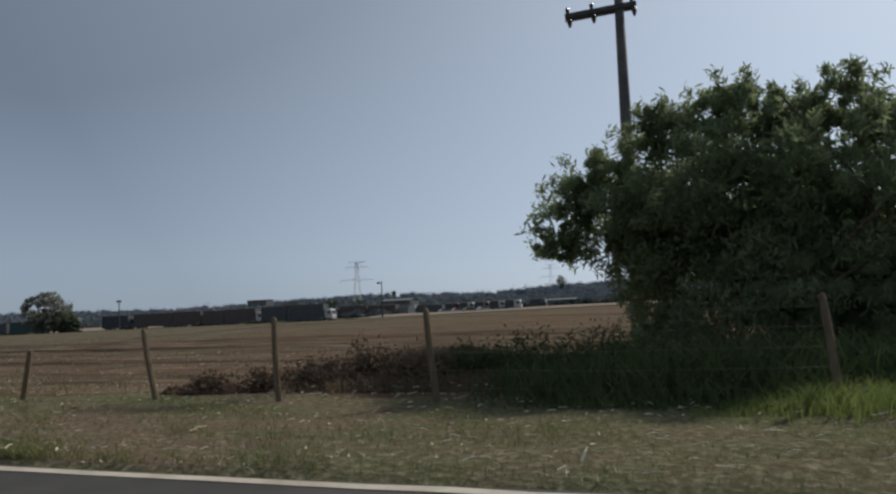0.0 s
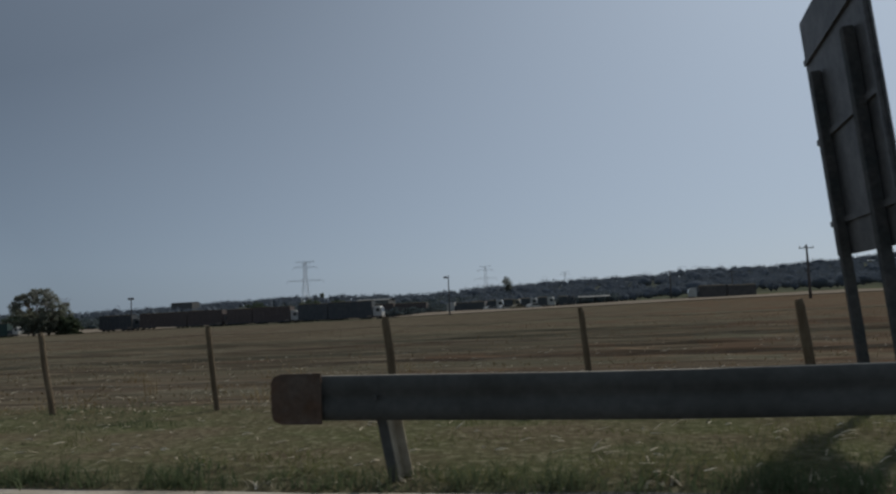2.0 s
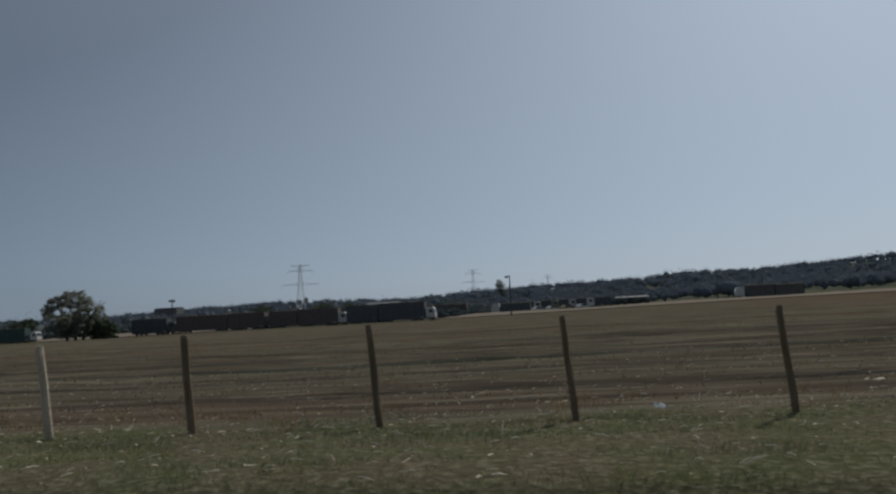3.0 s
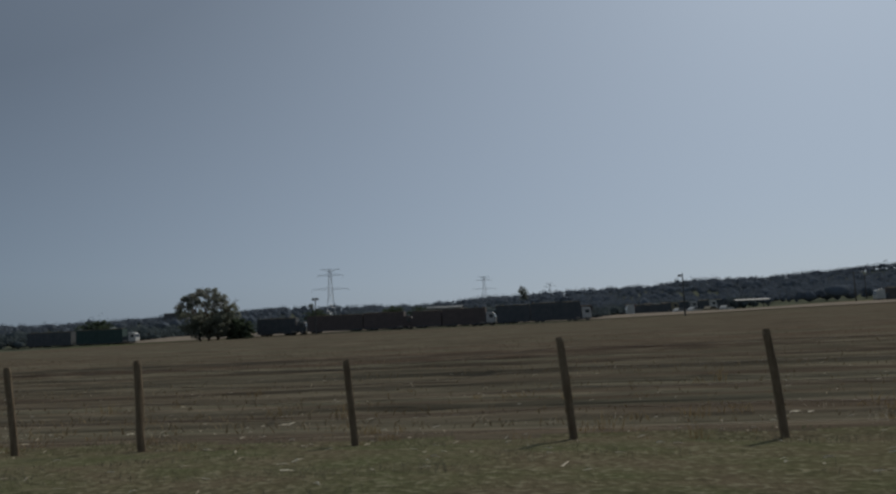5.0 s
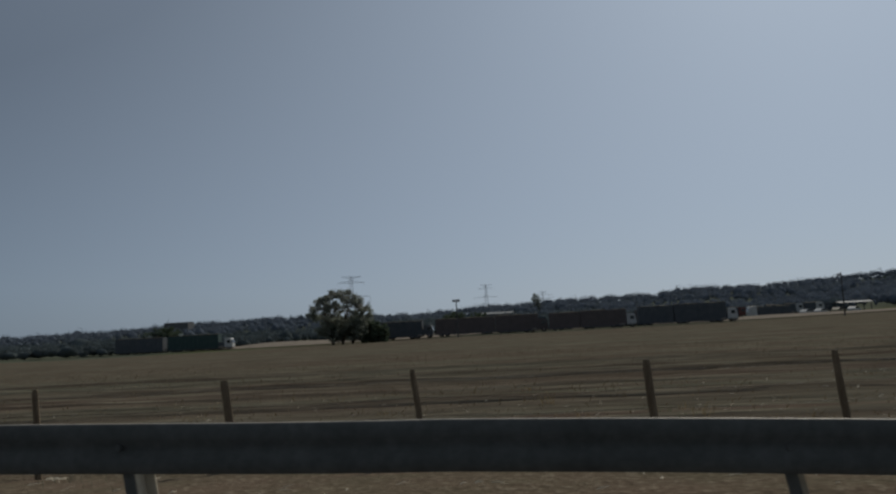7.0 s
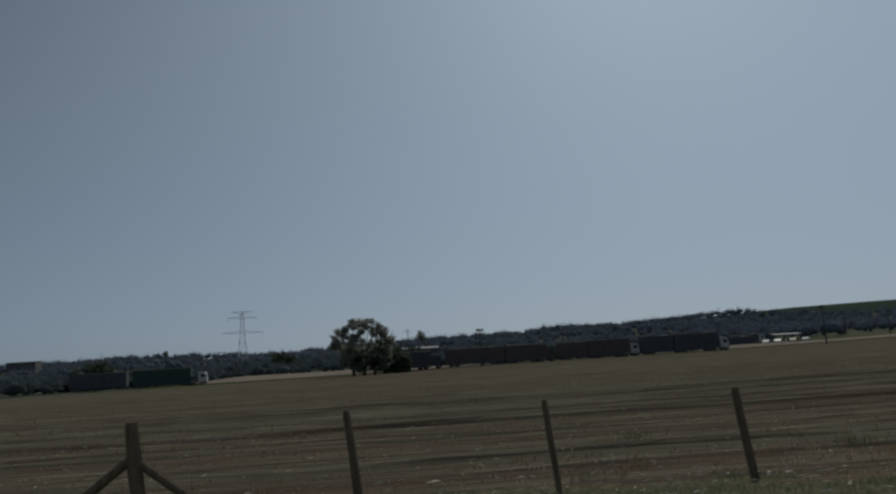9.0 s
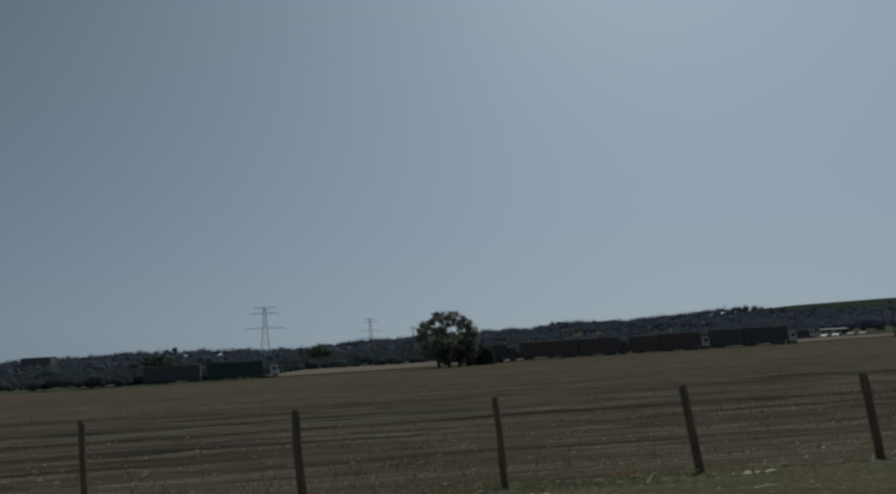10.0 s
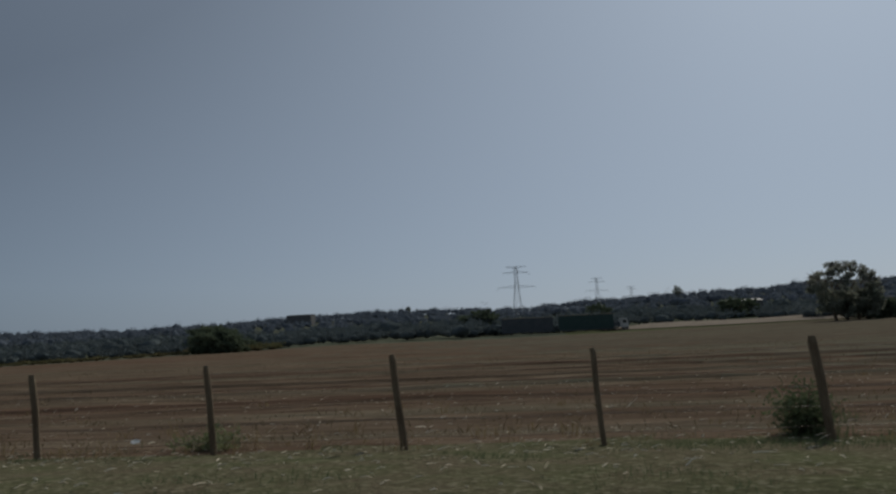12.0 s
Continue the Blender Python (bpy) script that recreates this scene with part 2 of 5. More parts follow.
M_WALL = material("shed_wall", (0.13, 0.13, 0.13), (0.10, 0.10, 0.10), 0.9, 0.5, 5, 0.2)


# ---- mesh helpers ----
class Geo:
    def __init__(self):
        self.v, self.f = [], []

    def add(self, verts, faces):
        k = len(self.v)
        self.v += [tuple(p) for p in verts]
        self.f += [tuple(k + i for i in q) for q in faces]
        return self

    def box(self, c, s, m=None, taper=1.0, cut=0.0):
        """A box; cut: chamfer of the upright edges and the top."""
        x, y, z = s[0] / 2, s[1] / 2, s[2] / 2
        e = min(cut, x * 0.9, y * 0.9)
        ring = [(-x + e, -y), (x - e, -y), (x, -y + e), (x, y - e), (x - e, y), (-x + e, y), (-x, y - e), (-x, -y + e)] if e else [(-x, -y), (x, -y), (x, y), (-x, y)]
        n = len(ring)
        lev = [(-z, 1.0), (z - e, taper), (z, taper * (1 - e / max(x, y)))] if e else [(-z, 1.0), (z, taper)]
        vs = [Vector((a * t, b * t, h)) for h, t in lev for a, b in ring]
        if m is not None:
            vs = [m @ p for p in vs]
        vs = [p + Vector(c) for p in vs]
        fs = [(i + l * n, (i + 1) % n + l * n, (i + 1) % n + (l + 1) * n, i + (l + 1) * n) for l in range(len(lev) - 1) for i in range(n)]
        fs += [tuple(reversed(range(n))), tuple(range((len(lev) - 1) * n, len(lev) * n))]
        return self.add(vs, fs)

    def tube(self, pts, rad, n=8, wob=0.0, rng=None, cap=True):
        pts = [Vector(p) for p in pts]
        rad = rad if isinstance(rad, (list, tuple)) else [rad] * len(pts)
        vs = []
        for i, p in enumerate(pts):
            d = (pts[min(i + 1, len(pts) - 1)] - pts[max(i - 1, 0)]).normalized()
            a = d.orthogonal() if abs(d.z) < 0.9 else Vector((1, 0, 0)).cross(d)
            a.normalize()
            b = d.cross(a)
            for k in range(n):
                t = 2 * math.pi * k / n
                r = rad[i] * (1 + (rng.uniform(-wob, wob) if rng else 0))
                vs.append(p + a * (r * math.cos(t)) + b * (r * math.sin(t)))
        fs = [(i * n + k, i * n + (k + 1) % n, (i + 1) * n + (k + 1) % n, (i + 1) * n + k) for i in range(len(pts) - 1) for k in range(n)]
        if cap:
            fs += [tuple(reversed(range(n))), tuple(range((len(pts) - 1) * n, len(pts) * n))]
        return self.add(vs, fs)

    def prism(self, outline, m, depth):
        """A flat outline (list of 2D points, anticlockwise) made solid between depth 0 and depth, placed by m."""
        n = len(outline)
        vs = [m @ Vector((a, b, h)) for h in (0, depth) for a, b in outline]
        fs = [(i, (i + 1) % n, (i + 1) % n + n, i + n) for i in range(n)] + [tuple(reversed(range(n))), tuple(range(n, 2 * n))]
        return self.add(vs, fs)

    def mesh(self, name, mats, smooth=False):
        me = bpy.data.meshes.new(name)
        me.from_pydata(self.v, [], self.f)
        for m in mats if isinstance(mats, (list, tuple)) else [mats]:
            me.materials.append(m)
        if smooth:
            me.polygons.foreach_set("use_smooth", [True] * len(me.polygons))
        me.update()
        return me


def part(name, geo, mat, parent=None, label="", smooth=False):
    ob = new(name, geo.mesh(name, mat, smooth))
    ob.parent = parent
    return tagged(ob, label) if label else ob


def thing(name, m, label, category, group="", kind=""):
    ob = new(name)
    ob.empty_display_size = 0.3
    ob.matrix_world = m
    return tagged(ob, label, category, group, kind)


def cards(name, centres, sizes, mat, seed, up=0.0, slim=0.5):
    """One mesh of many small pointed leaves round the given centres."""
    r = np.random.RandomState(seed)
    c = np.asarray(centres, float)
    n = len(c)
    a = r.normal(size=(n, 3))
    a[:, 2] += up
    a /= np.linalg.norm(a, axis=1)[:, None]
    b = np.cross(a, r.normal(size=(n, 3)))
    b /= np.linalg.norm(b, axis=1)[:, None]
    s = np.asarray(sizes, float).reshape(-1, 1) * np.ones((n, 1))
    v = np.stack([c - a * s, c + b * s * slim - a * s * 0.1, c + a * s, c - b * s * slim - a * s * 0.1], 1).reshape(-1, 3)
    f = np.arange(4 * n).reshape(-1, 4)
    me = bpy.data.meshes.new(name)
    me.from_pydata(v.tolist(), [], f.tolist())
    me.materials.append(mat)
    me.update()
    return me


def blades(name, base, height, width, mat, seed, lean=0.5):
    """One mesh of many grass blades: bent, two quads and a tip each."""
    r = np.random.RandomState(seed)
    p = np.asarray(base, float)
    n = len(p)
    h = np.asarray(height, float).reshape(-1, 1) * r.uniform(0.6, 1.3, (n, 1))
    t = r.uniform(0, 2 * np.pi, n)
    side = np.stack([np.cos(t), np.sin(t), np.zeros(n)], 1) * width * r.uniform(0.6, 1.4, (n, 1))
    u = r.uniform(0, 2 * np.pi, n)
    bend = np.stack([np.cos(u), np.sin(u), np.zeros(n)], 1) * h * lean * r.uniform(0.1, 1.2, (n, 1))
    z = np.array([[0, 0, 1.0]])
    mid = p + bend * 0.3 + z * h * 0.6
    tip = p + bend + z * h
    v = np.stack([p - side, p + side, mid + side * 0.7, mid - side * 0.7, tip], 1).reshape(-1, 3)
    k = 5 * np.arange(n)[:, None]
    f = (k + np.array([[0, 1, 2, 3]])).tolist() + (k + np.array([[3, 2, 4]])).tolist()
    me = bpy.data.meshes.new(name)
    me.from_pydata(v.tolist(), [], f)
    me.materials.append(mat)
    me.update()
    return me


# ---- the lie of the land ----
BASE_X = [-400, -246, -240, -228, -215, -200, -172, -150, -125, -105, -70, -60, -45, 10]
BASE_Z = [-0.40, -0.42, -0.42, -0.45, -0.55, -0.54, -0.60, -0.55, -0.48, -0.40, -0.38, -0.24, -0.10, -0.05]
TOP_X = [-260, -246, -240, -228, -220, -212, -182, -172, -145, -125, -115, -105, -100, -70, -60, -45, -37, -28, -6, 10]
TOP_Z = [0.78, 0.78, 0.85, 0.85, 0.74, 0.63, 0.65, 0.58, 0.67, 0.77, 0.73, 0.85, 0.92, 0.97, 1.06, 1.08, 1.13, 1.19, 1.18, 1.22]
FAR_X = [-700, -400, -357, -290, -253, -216, -156, -96, -50, -20, 40, 300]
FAR_Z = [-5.0, -4.4, -3.6, -2.3, -2.5, -2.1, -1.3, -1.0, -0.3, 0.1, 0.5, 2.0]
RIDGE_X = [-1600, -960, -800, -660, -590, -530, -400, -330, -260, -190, -130, -60, 0, 40, 200, 300, 400, 500, 900, 1600]
RIDGE_Z = [24, 21.5, 18, 18, 21, 24.5, 25, 22.5, 21.5, 25, 28, 29.5, 31, 33.5, 37, 45.5, 49, 51, 57, 66]
FENCE_Y = lambda x: 9.25 + 0.18 * np.clip((-x - 60) / 120, -0.4, 1.0)


def height(x, y):
    x, y = np.asarray(x, float), np.asarray(y, float)
    fb = np.interp(x, BASE_X, BASE_Z)
    fz = np.interp(x, FAR_X, FAR_Z)
    fy = FENCE_Y(x)
    verge = fb * np.clip((y - 4.9) / (fy - 4.9), 0, 1) ** 1.3
    field = fb + (fz - fb) * np.clip((y - fy) / (165 - fy), 0, 1)
    z = np.where(y < fy, verge, field)
    rise = np.clip((y - 300) / 600, 0, 1) ** 1.2
    z = z + (np.interp(x, RIDGE_X, RIDGE_Z) - 9 - z) * rise
    z = z + 1.7 * np.clip((y - 188) / 120, 0, 1) * np.clip((x + 45) / 50, 0, 1) * (1 - rise)
    return z - np.clip(y - 1000, 0, None) * 0.01


def spread(lo, hi, step):
    return list(np.arange(lo, hi, step))


def wave(x, y):
    """Smooth pseudo-random swell, about -1 to 1."""
    return 0.4 * np.sin(x * 0.31 + 1.7 * np.sin(y * 0.23)) + 0.35 * np.sin(y * 0.71 + 1.3 * np.sin(x * 0.17)) + 0.25 * np.sin(x * 0.93 + y * 0.57)


def build_ground():
    xs = spread(-3200, -420, 120) + spread(-420, -270, 6) + spread(-270, 25, 1.1) + spread(25, 120, 6) + spread(120, 3200, 120)
    ys = spread(-1500, -14, 120) + [-14, -8.0, 3.0, 4.78, 4.84] + spread(4.95, 9.4, 0.2) + spread(9.4, 36, 0.11) + spread(36, 70, 0.3) + spread(70, 150, 0.9) + spread(150, 330, 8) + spread(330, 1000, 30) + spread(1000, 4000, 250)
    xs, ys = np.array(xs), np.array(ys)
    X, Y = np.meshgrid(xs, ys)
    Z = height(X, Y)
    r = np.random.RandomState(3)
    fy = FENCE_Y(X)
    inside = np.clip((Y - fy - 1.0) / 2.0, 0, 1) * np.clip((152 - Y) / 10, 0, 1)
    row = Y + 0.12 * wave(X * 0.25, Y * 0.1)
    near = np.clip((74 - Y) / 10, 0, 1)
    furrow = 0.01 * near * np.cos(2 * np.pi * row / 0.8) + 0.04 * np.cos(2 * np.pi * row / 4.6 + 0.8) + 0.03 * wave(X, Y * 2.0)
    step = 1.05
    bed = np.floor(row / step)
    rank = np.abs(np.sin(bed * 12.9898) * 43758.5453) % 1.0
    fine = np.clip((40 - Y) / 10, 0, 1)
    size = (0.03 + 0.085 * rank ** 2) * (1 + 0.5 * wave(X * 0.35, bed * 3.1)) + 0.008 * r.normal(size=X.shape)
    crest = np.exp(-((row % step - 0.5) / (0.11 + 0.15 * (1 - fine))) ** 2) * size * (0.3 + 0.7 * fine)
    furrow = furrow + np.clip(crest, 0, 0.20) + (1 - near) * 0.025 * r.normal(size=(len(ys), 1)) * (0.7 + 0.5 * wave(X * 0.12, Y * 3.0))
    Z = Z + inside * (furrow + r.normal(0, 0.012, X.shape))
    bank = np.clip((Y - 4.9) / 0.4, 0, 1) * np.clip((fy + 1.5 - Y) / 0.8, 0, 1)
    Z = Z + bank * (0.04 + 0.025 * wave(X * 1.3, Y * 2.1) + r.normal(0, 0.012, X.shape))
    Z = np.where(Y < 4.9, Z - 0.05, Z)
    ny, nx = X.shape
    v = np.stack([X, Y, Z], -1).reshape(-1, 3)
    i = (np.arange(ny - 1)[:, None] * nx + np.arange(nx - 1)[None, :]).ravel()
    f = np.stack([i, i + 1, i + nx + 1, i + nx], 1)
    me = bpy.data.meshes.new("ground")
    me.from_pydata(v.tolist(), [], f.tolist())
    for m in (M_VERGE, M_FIELD, M_PASTURE, M_HILLGREEN, M_SCRUB, M_VERGEB, M_FIELDRED):
        me.materials.append(m)
    cy = (Y[:-1, :-1] + Y[1:, 1:]).ravel() / 2
    cx = (X[:-1, :-1] + X[1:, 1:]).ravel() / 2
    edge = 9.8 + 0.4 * wave(cx * 2, cy * 0.0)
    idx = np.where(cy < edge, 0, np.where(cy < 178, 1, 2))
    bare = (cx + 6 * wave(cx * 0.7, cy * 2.0) < -119) & (cx + 6 * wave(cx * 0.9, cy * 1.7) > -172)
    idx = np.where((idx == 0) & bare, 5, idx)
    ruddy = cx + 10 * wave(cx * 0.5, cy * 0.6) + r.normal(0, 7, len(cx)) > -30
    ruddy = ruddy | (cx + 8 * wave(cx * 0.5, cy * 0.6) + 0.5 * np.clip(cy - 20, 0, 80) + r.normal(0, 7, len(cx)) < -222)
    idx = np.where((idx == 1) & ruddy, 6, idx)
    worn = cx + 2 * wave(cx * 2.3, cy * 4.0) + r.normal(0, 2, len(cx)) > -11 + 1.5 * (cy - 6)
    worn = worn & (cx + r.normal(0, 1.2, len(cx)) < -4.3)
    idx = np.where((idx == 0) & worn, 5, idx)
    idx = np.where((cy > 212) & (cy < 1100), 4, idx)
    idx = np.where((cy > 170) & (cy < 1100) & (cx < -236), 4, idx)
    idx = np.where((cy > 174) & (cy < 1100) & (cx > -168) & (cx < -90), 4, idx)
    idx = np.where((cy > 640) & (cy < 1100) & (cx > 270), 3, idx)
    idx = np.where((cy > 182) & (cy < 245) & (cx > -38), 2, idx)
    idx = np.where(cy < -13, 2, idx)
    me.polygons.foreach_set("material_index", idx.astype(np.int32))
    me.polygons.foreach_set("use_smooth", np.ones(len(me.polygons), bool))
    me.update()
    tagged(new("ground", me), "brown ploughed field with a dry grass verge", "ground", kind="structure")


build_ground()


def build_road():
    g = Geo()
    xs = spread(-900, -270, 70) + spread(-270, 40, 2.0) + [40, 300, 900]
    for k, x in enumerate(xs):
        e = 4.80 + 0.05 * math.sin(x * 1.7) + 0.04 * math.sin(x * 0.63 + 1)
        g.v += [(x, -7.5, -0.02), (x, 1.0, 0.0), (x, e, 0.0), (x, e + 0.05, -0.06)]
        if k:
            b = 4 * k
            g.f += [(b - 4 + j, b + j, b + 1 + j, b - 3 + j) for j in range(3)]
    tagged(part("road", g, M_ASPHALT), "dark grey asphalt highway shoulder", "road", kind="structure")
    g = Geo()
    rr = random.Random(5)
    for k, x in enumerate(spread(-270, 40, 0.6)):
        a = 4.60 + rr.uniform(-0.012, 0.012)
        g.v += [(x, a, 0.006), (x, a + 0.14 + rr.uniform(-0.012, 0.012), 0.006)]
        if k:
            g.f.append((2 * k - 2, 2 * k, 2 * k + 1, 2 * k - 1))
    tagged(part("edge_line", g, M_LINE), "worn white painted edge line on the asphalt", "road marking", kind="structure")


build_road()


# ---- pale farm track behind the field ----
def build_track():
    g = Geo()
    for k, x in enumerate(spread(-226, 120, 6)):
        y0 = np.interp(x, [-226, -200, -166, -150, -104, -90, 120], [196, 184, 176, 190, 190, 176, 172])
        y1 = y0 + np.interp(x, [-226, -212, -166, -150, -104, -88, -60, 120], [3, 14, 16, 2, 2, 12, 8, 7])
        bank = np.interp(x, [-226, -216, -170, -150, -100, -88, -60, 120], [0.2, 0.9, 1.1, 0.1, 0.1, 0.6, 0.5, 0.7])
        z0, z1 = float(height(x, y0)), float(height(x, y1))
        g.v += [(x, y0 + 0.8 * math.sin(x * 0.2), z0 + 0.16), (x, y1, z1 + 0.16 + bank * (1 + 0.2 * math.sin(x * 0.9))), (x, y1 + 3, float(height(x, y1 + 3)) - 0.1)]
        if k:
            b = 3 * k
            g.f += [(b - 3 + j, b + j, b + 1 + j, b - 2 + j) for j in range(2)]
    tagged(part("farm_track", g, M_PALE), "pale dusty dirt track and bank at the edge of the field", "dirt road", kind="structure")


build_track()


# ---- fence ----
def fence_posts():
    a = [-3.74, -6.09, -8.43, -10.76, -13.21, -15.61, -18.13, -20.56, -23.0, -25.56, -28.08, -30.61, -33.0, -35.49, -37.95, -40.41, -42.88, -45.4, -48.07, -50.43, -52.86, -55.52, -57.89, -60.39, -62.83, -65.39, -67.56, -70.4]
    b = [-99.0, -101.41, -104.09, -106.95, -108.86, -111.64, -114.23, -116.7, -119.22, -121.66, -124.24, -126.66, -129.16, -131.55, -134.25, -136.58, -138.71, -141.52, -143.92, -146.46, -148.95]
    c = [-170.12, -172.52, -175.0, -177.51, -179.97, -182.46, -184.98, -187.56, -189.82, -192.44, -195.0, -197.5, -199.99, -202.49, -205.08, -207.67, -210.24, -212.89, -215.21, -218.09, -220.81, -223.3, -225.94, -228.37, -233.66, -236.2, -238.83, -241.4, -243.95, -246.51]
    rr = random.Random(11)
    out = [1.0] + a
    out += [-70.4 - 2.383 * k + rr.uniform(-0.1, 0.1) for k in range(1, 12)] + b
    out += [-148.95 - 2.352 * k + rr.uniform(-0.1, 0.1) for k in range(1, 9)] + c
    return out + [-249.0, -251.6, -254.1, -256.5, -259.1]


def build_fence():
    rr = random.Random(21)
    fence = thing("wire_fence", pose(0, 0, 0), "weathered wooden post and wire fence, posts leaning unevenly", "fence")
    special = {-10.76: (0.78, -0.16), -13.21: (0.83, 0.30), -8.43: (1.05, 0.26), -48.07: (1.07, 0.26), -134.25: (0.72, 0.28), -104.09: (0.72, 0.1), -111.64: (0.72, 0.1)}
    brace = (-30.61, -182.46)
    tops = []
    for x in fence_posts():
        y = float(FENCE_Y(x))
        zb = float(np.interp(x, BASE_X, BASE_Z))
        zt, lean = special.get(x, (float(np.interp(x, TOP_X, TOP_Z)) + rr.uniform(-0.03, 0.03), 0.12 + rr.uniform(-0.04, 0.04)))
        big = x in brace
        r0 = 0.085 if big else rr.uniform(0.036, 0.056)
        ly = rr.uniform(-0.04, 0.04)
        p = [Vector((x + lean * (1 - s), y + ly * (1 - s), zb - 0.15 + (zt - zb + 0.15) * s)) for s in (0, 0.3, 0.65, 0.96, 1.0)]
        for q in p[1:4]:
            q.x += rr.uniform(-0.012, 0.012)
        g = Geo().tube(p, [r0 * 1.08, r0 * 1.02, r0, r0 * 0.95, r0 * 0.75], 9, 0.10, rr)
        part("fence_post", g, M_PALEWOOD if x == -67.56 else M_WOOD, fence, "thicker straining post" if big else "pale post" if x == -67.56 else "")
        tops.append((p, zb, zt))
        if big:
            for s in (-1, 1):
                e = Vector((x + s * (1.25 if x > -100 else 0.95), y + 0.05, zb + 0.08))
                a = Vector((x, y, zb + (zt - zb) * (0.66 if s < 0 or x < -100 else 0.42)))
                part("brace", Geo().tube([a, (a + e) / 2, e], [0.05, 0.055, 0.06], 8, 0.08, rr), M_WOOD, fence)
    for k in range(5):
        g = Geo()
        for (p, zb, zt), (q, zb2, zt2) in zip(tops[:-1], tops[1:]):
            s = 0.90 - 0.185 * k
            a = p[0].lerp(p[-1], 0.12 + 0.88 * s)
            b = q[0].lerp(q[-1], 0.12 + 0.88 * s)
            m = (a + b) / 2 - Vector((0, 0, 0.015 + 0.02 * rr.random()))
            g.tube([a, m, b], 0.0035, 4, cap=False)
        part("wire", g, M_WIRE, fence)


build_fence()


# ---- guardrails ----
W_PROFILE = [(0.0, 0.155), (0.02, 0.150), (0.075, 0.115), (0.082, 0.08), (0.07, 0.052), (0.015, 0.018), (0.008, 0.0), (0.015, -0.018), (0.07, -0.052), (0.082, -0.08), (0.075, -0.115), (0.02, -0.150), (0.0, -0.155)]


def guardrail(line, posts, blunt):
    """line: rows of x, y, top height and how far the beam stands upright (1) or lies flat (0); posts: their x."""
    rail = thing("guardrail", pose(0, 0, 0), "grey galvanised corrugated steel guardrail on short posts beside the road", "guardrail", "guardrails along the road")
    g = Geo()
    n = len(W_PROFILE)
    th = 0.006
    pts = []
    for p, q in zip(line[:-1], line[1:]):
        k = max(1, int(abs(q[0] - p[0]) / 0.4))
        pts += [tuple(a + (b - a) * i / k for a, b in zip(p, q)) for i in range(k)]
    pts.append(line[-1])
    for x, y, z, s in pts:
        d = 0.006 * math.sin(x * 2.1) + 0.006 * math.sin(x * 0.7)
        w = 0.8 * math.sqrt(max(0.0, 1 - s * s))
        sag = 0.006 * math.sin(x * 1.3) + 0.008 * math.sin(x * 0.37 + 1)
        for o in (0, th):
            g.v += [(x, y - 0.35 * a + d + o - w * (b - 0.155), z + sag - 0.01 + s * (b - 0.155)) for a, b in W_PROFILE]
    for i in range(len(pts) - 1):
        for j in range(n - 1):
            p = 2 * n * i + j
            q = p + 2 * n
            g.f += [(p, p + 1, q + 1, q), (p + n, q + n, q + n + 1, p + n + 1)]
        for j in (0, n - 1):
            p = 2 * n * i + j
            g.f.append((p, p + 2 * n, p + 3 * n, p + n))
    beam = part("beam", g, [M_STEEL, M_EDGE], rail, smooth=True)
    # rim faces take the pale colour, standing for sun along the lip
    for p in beam.data.polygons:
        k = [v % (2 * n) for v in p.vertices]
        if min(k) in (0, n) and max(k) in (n, n + 1, 1):
            p.material_index = 1
    xs = [p[0] for p in pts]
    for x in posts:
        o = np.argsort(xs)
        z = float(np.interp(x, np.array(xs)[o], np.array([p[2] for p in pts])[o]))
        y = float(np.interp(x, np.array(xs)[o], np.array([p[1] for p in pts])[o]))
        g = Geo()
        tall = z + 0.25
        lean = Matrix(((1, 0, -0.18), (0, 1, 0), (0, 0, 1)))
        cx, zc = x + 0.09 * tall, (z - 0.35) / 2
        g.box((cx - 0.035, y + 0.068, zc), (0.07, 0.012, tall), lean)
        post = part("post", g, M_STEEL, rail)
        # web and far flange: the post's sunny side, painted pale
        g = Geo().box((cx, y + 0.13, zc), (0.012, 0.112, tall), lean).box((cx + 0.035, y + 0.192, zc), (0.07, 0.012, tall), lean)
        part("flange", g, M_FLANGE, post, "flange coloured pale as if sunlit")
        part("spacer_block", Geo().box((x, y + 0.032, z - 0.165), (0.11, 0.055, 0.26), cut=0.01), M_STEEL, rail)
        part("bolt", Geo().tube([(x, y - 0.03, z - 0.165), (x, y + 0.0, z - 0.165)], 0.022, 6), M_STEEL, rail)
    if blunt:
        x, y, z = blunt
        g = Geo()
        out = [(0.10, -0.175), (0.16, -0.15), (0.175, -0.10), (0.175, 0.10), (0.16, 0.15), (0.10, 0.175)]
        g.prism([(-0.20, -0.175)] + out + [(-0.20, 0.175)], Matrix.Translation((x, y - 0.05, z - 0.165)) @ Matrix(((-1, 0, 0, 0), (0, 0, 1, 0), (0, 1, 0, 0), (0, 0, 0, 1))), 0.012)
        part("end_wing", g, M_RUST, rail, "rusty flattened end piece")
    return rail


guardrail([(-6.7, 5.60, 0.05, 0.2), (-7.2, 5.50, 0.19, 0.3), (-8.2, 5.32, 0.36, 0.6), (-9.0, 5.20, 0.45, 0.9), (-9.5, 5.14, 0.50, 1.0), (-11.5, 5.05, 0.62, 1.0), (-13.7, 4.98, 0.72, 1.0), (-20, 4.98, 0.74, 1.0), (-42.2, 4.98, 0.76, 1.0)], [-13.62 - 4.0 * k for k in range(8)], (-42.2, 4.98, 0.76))
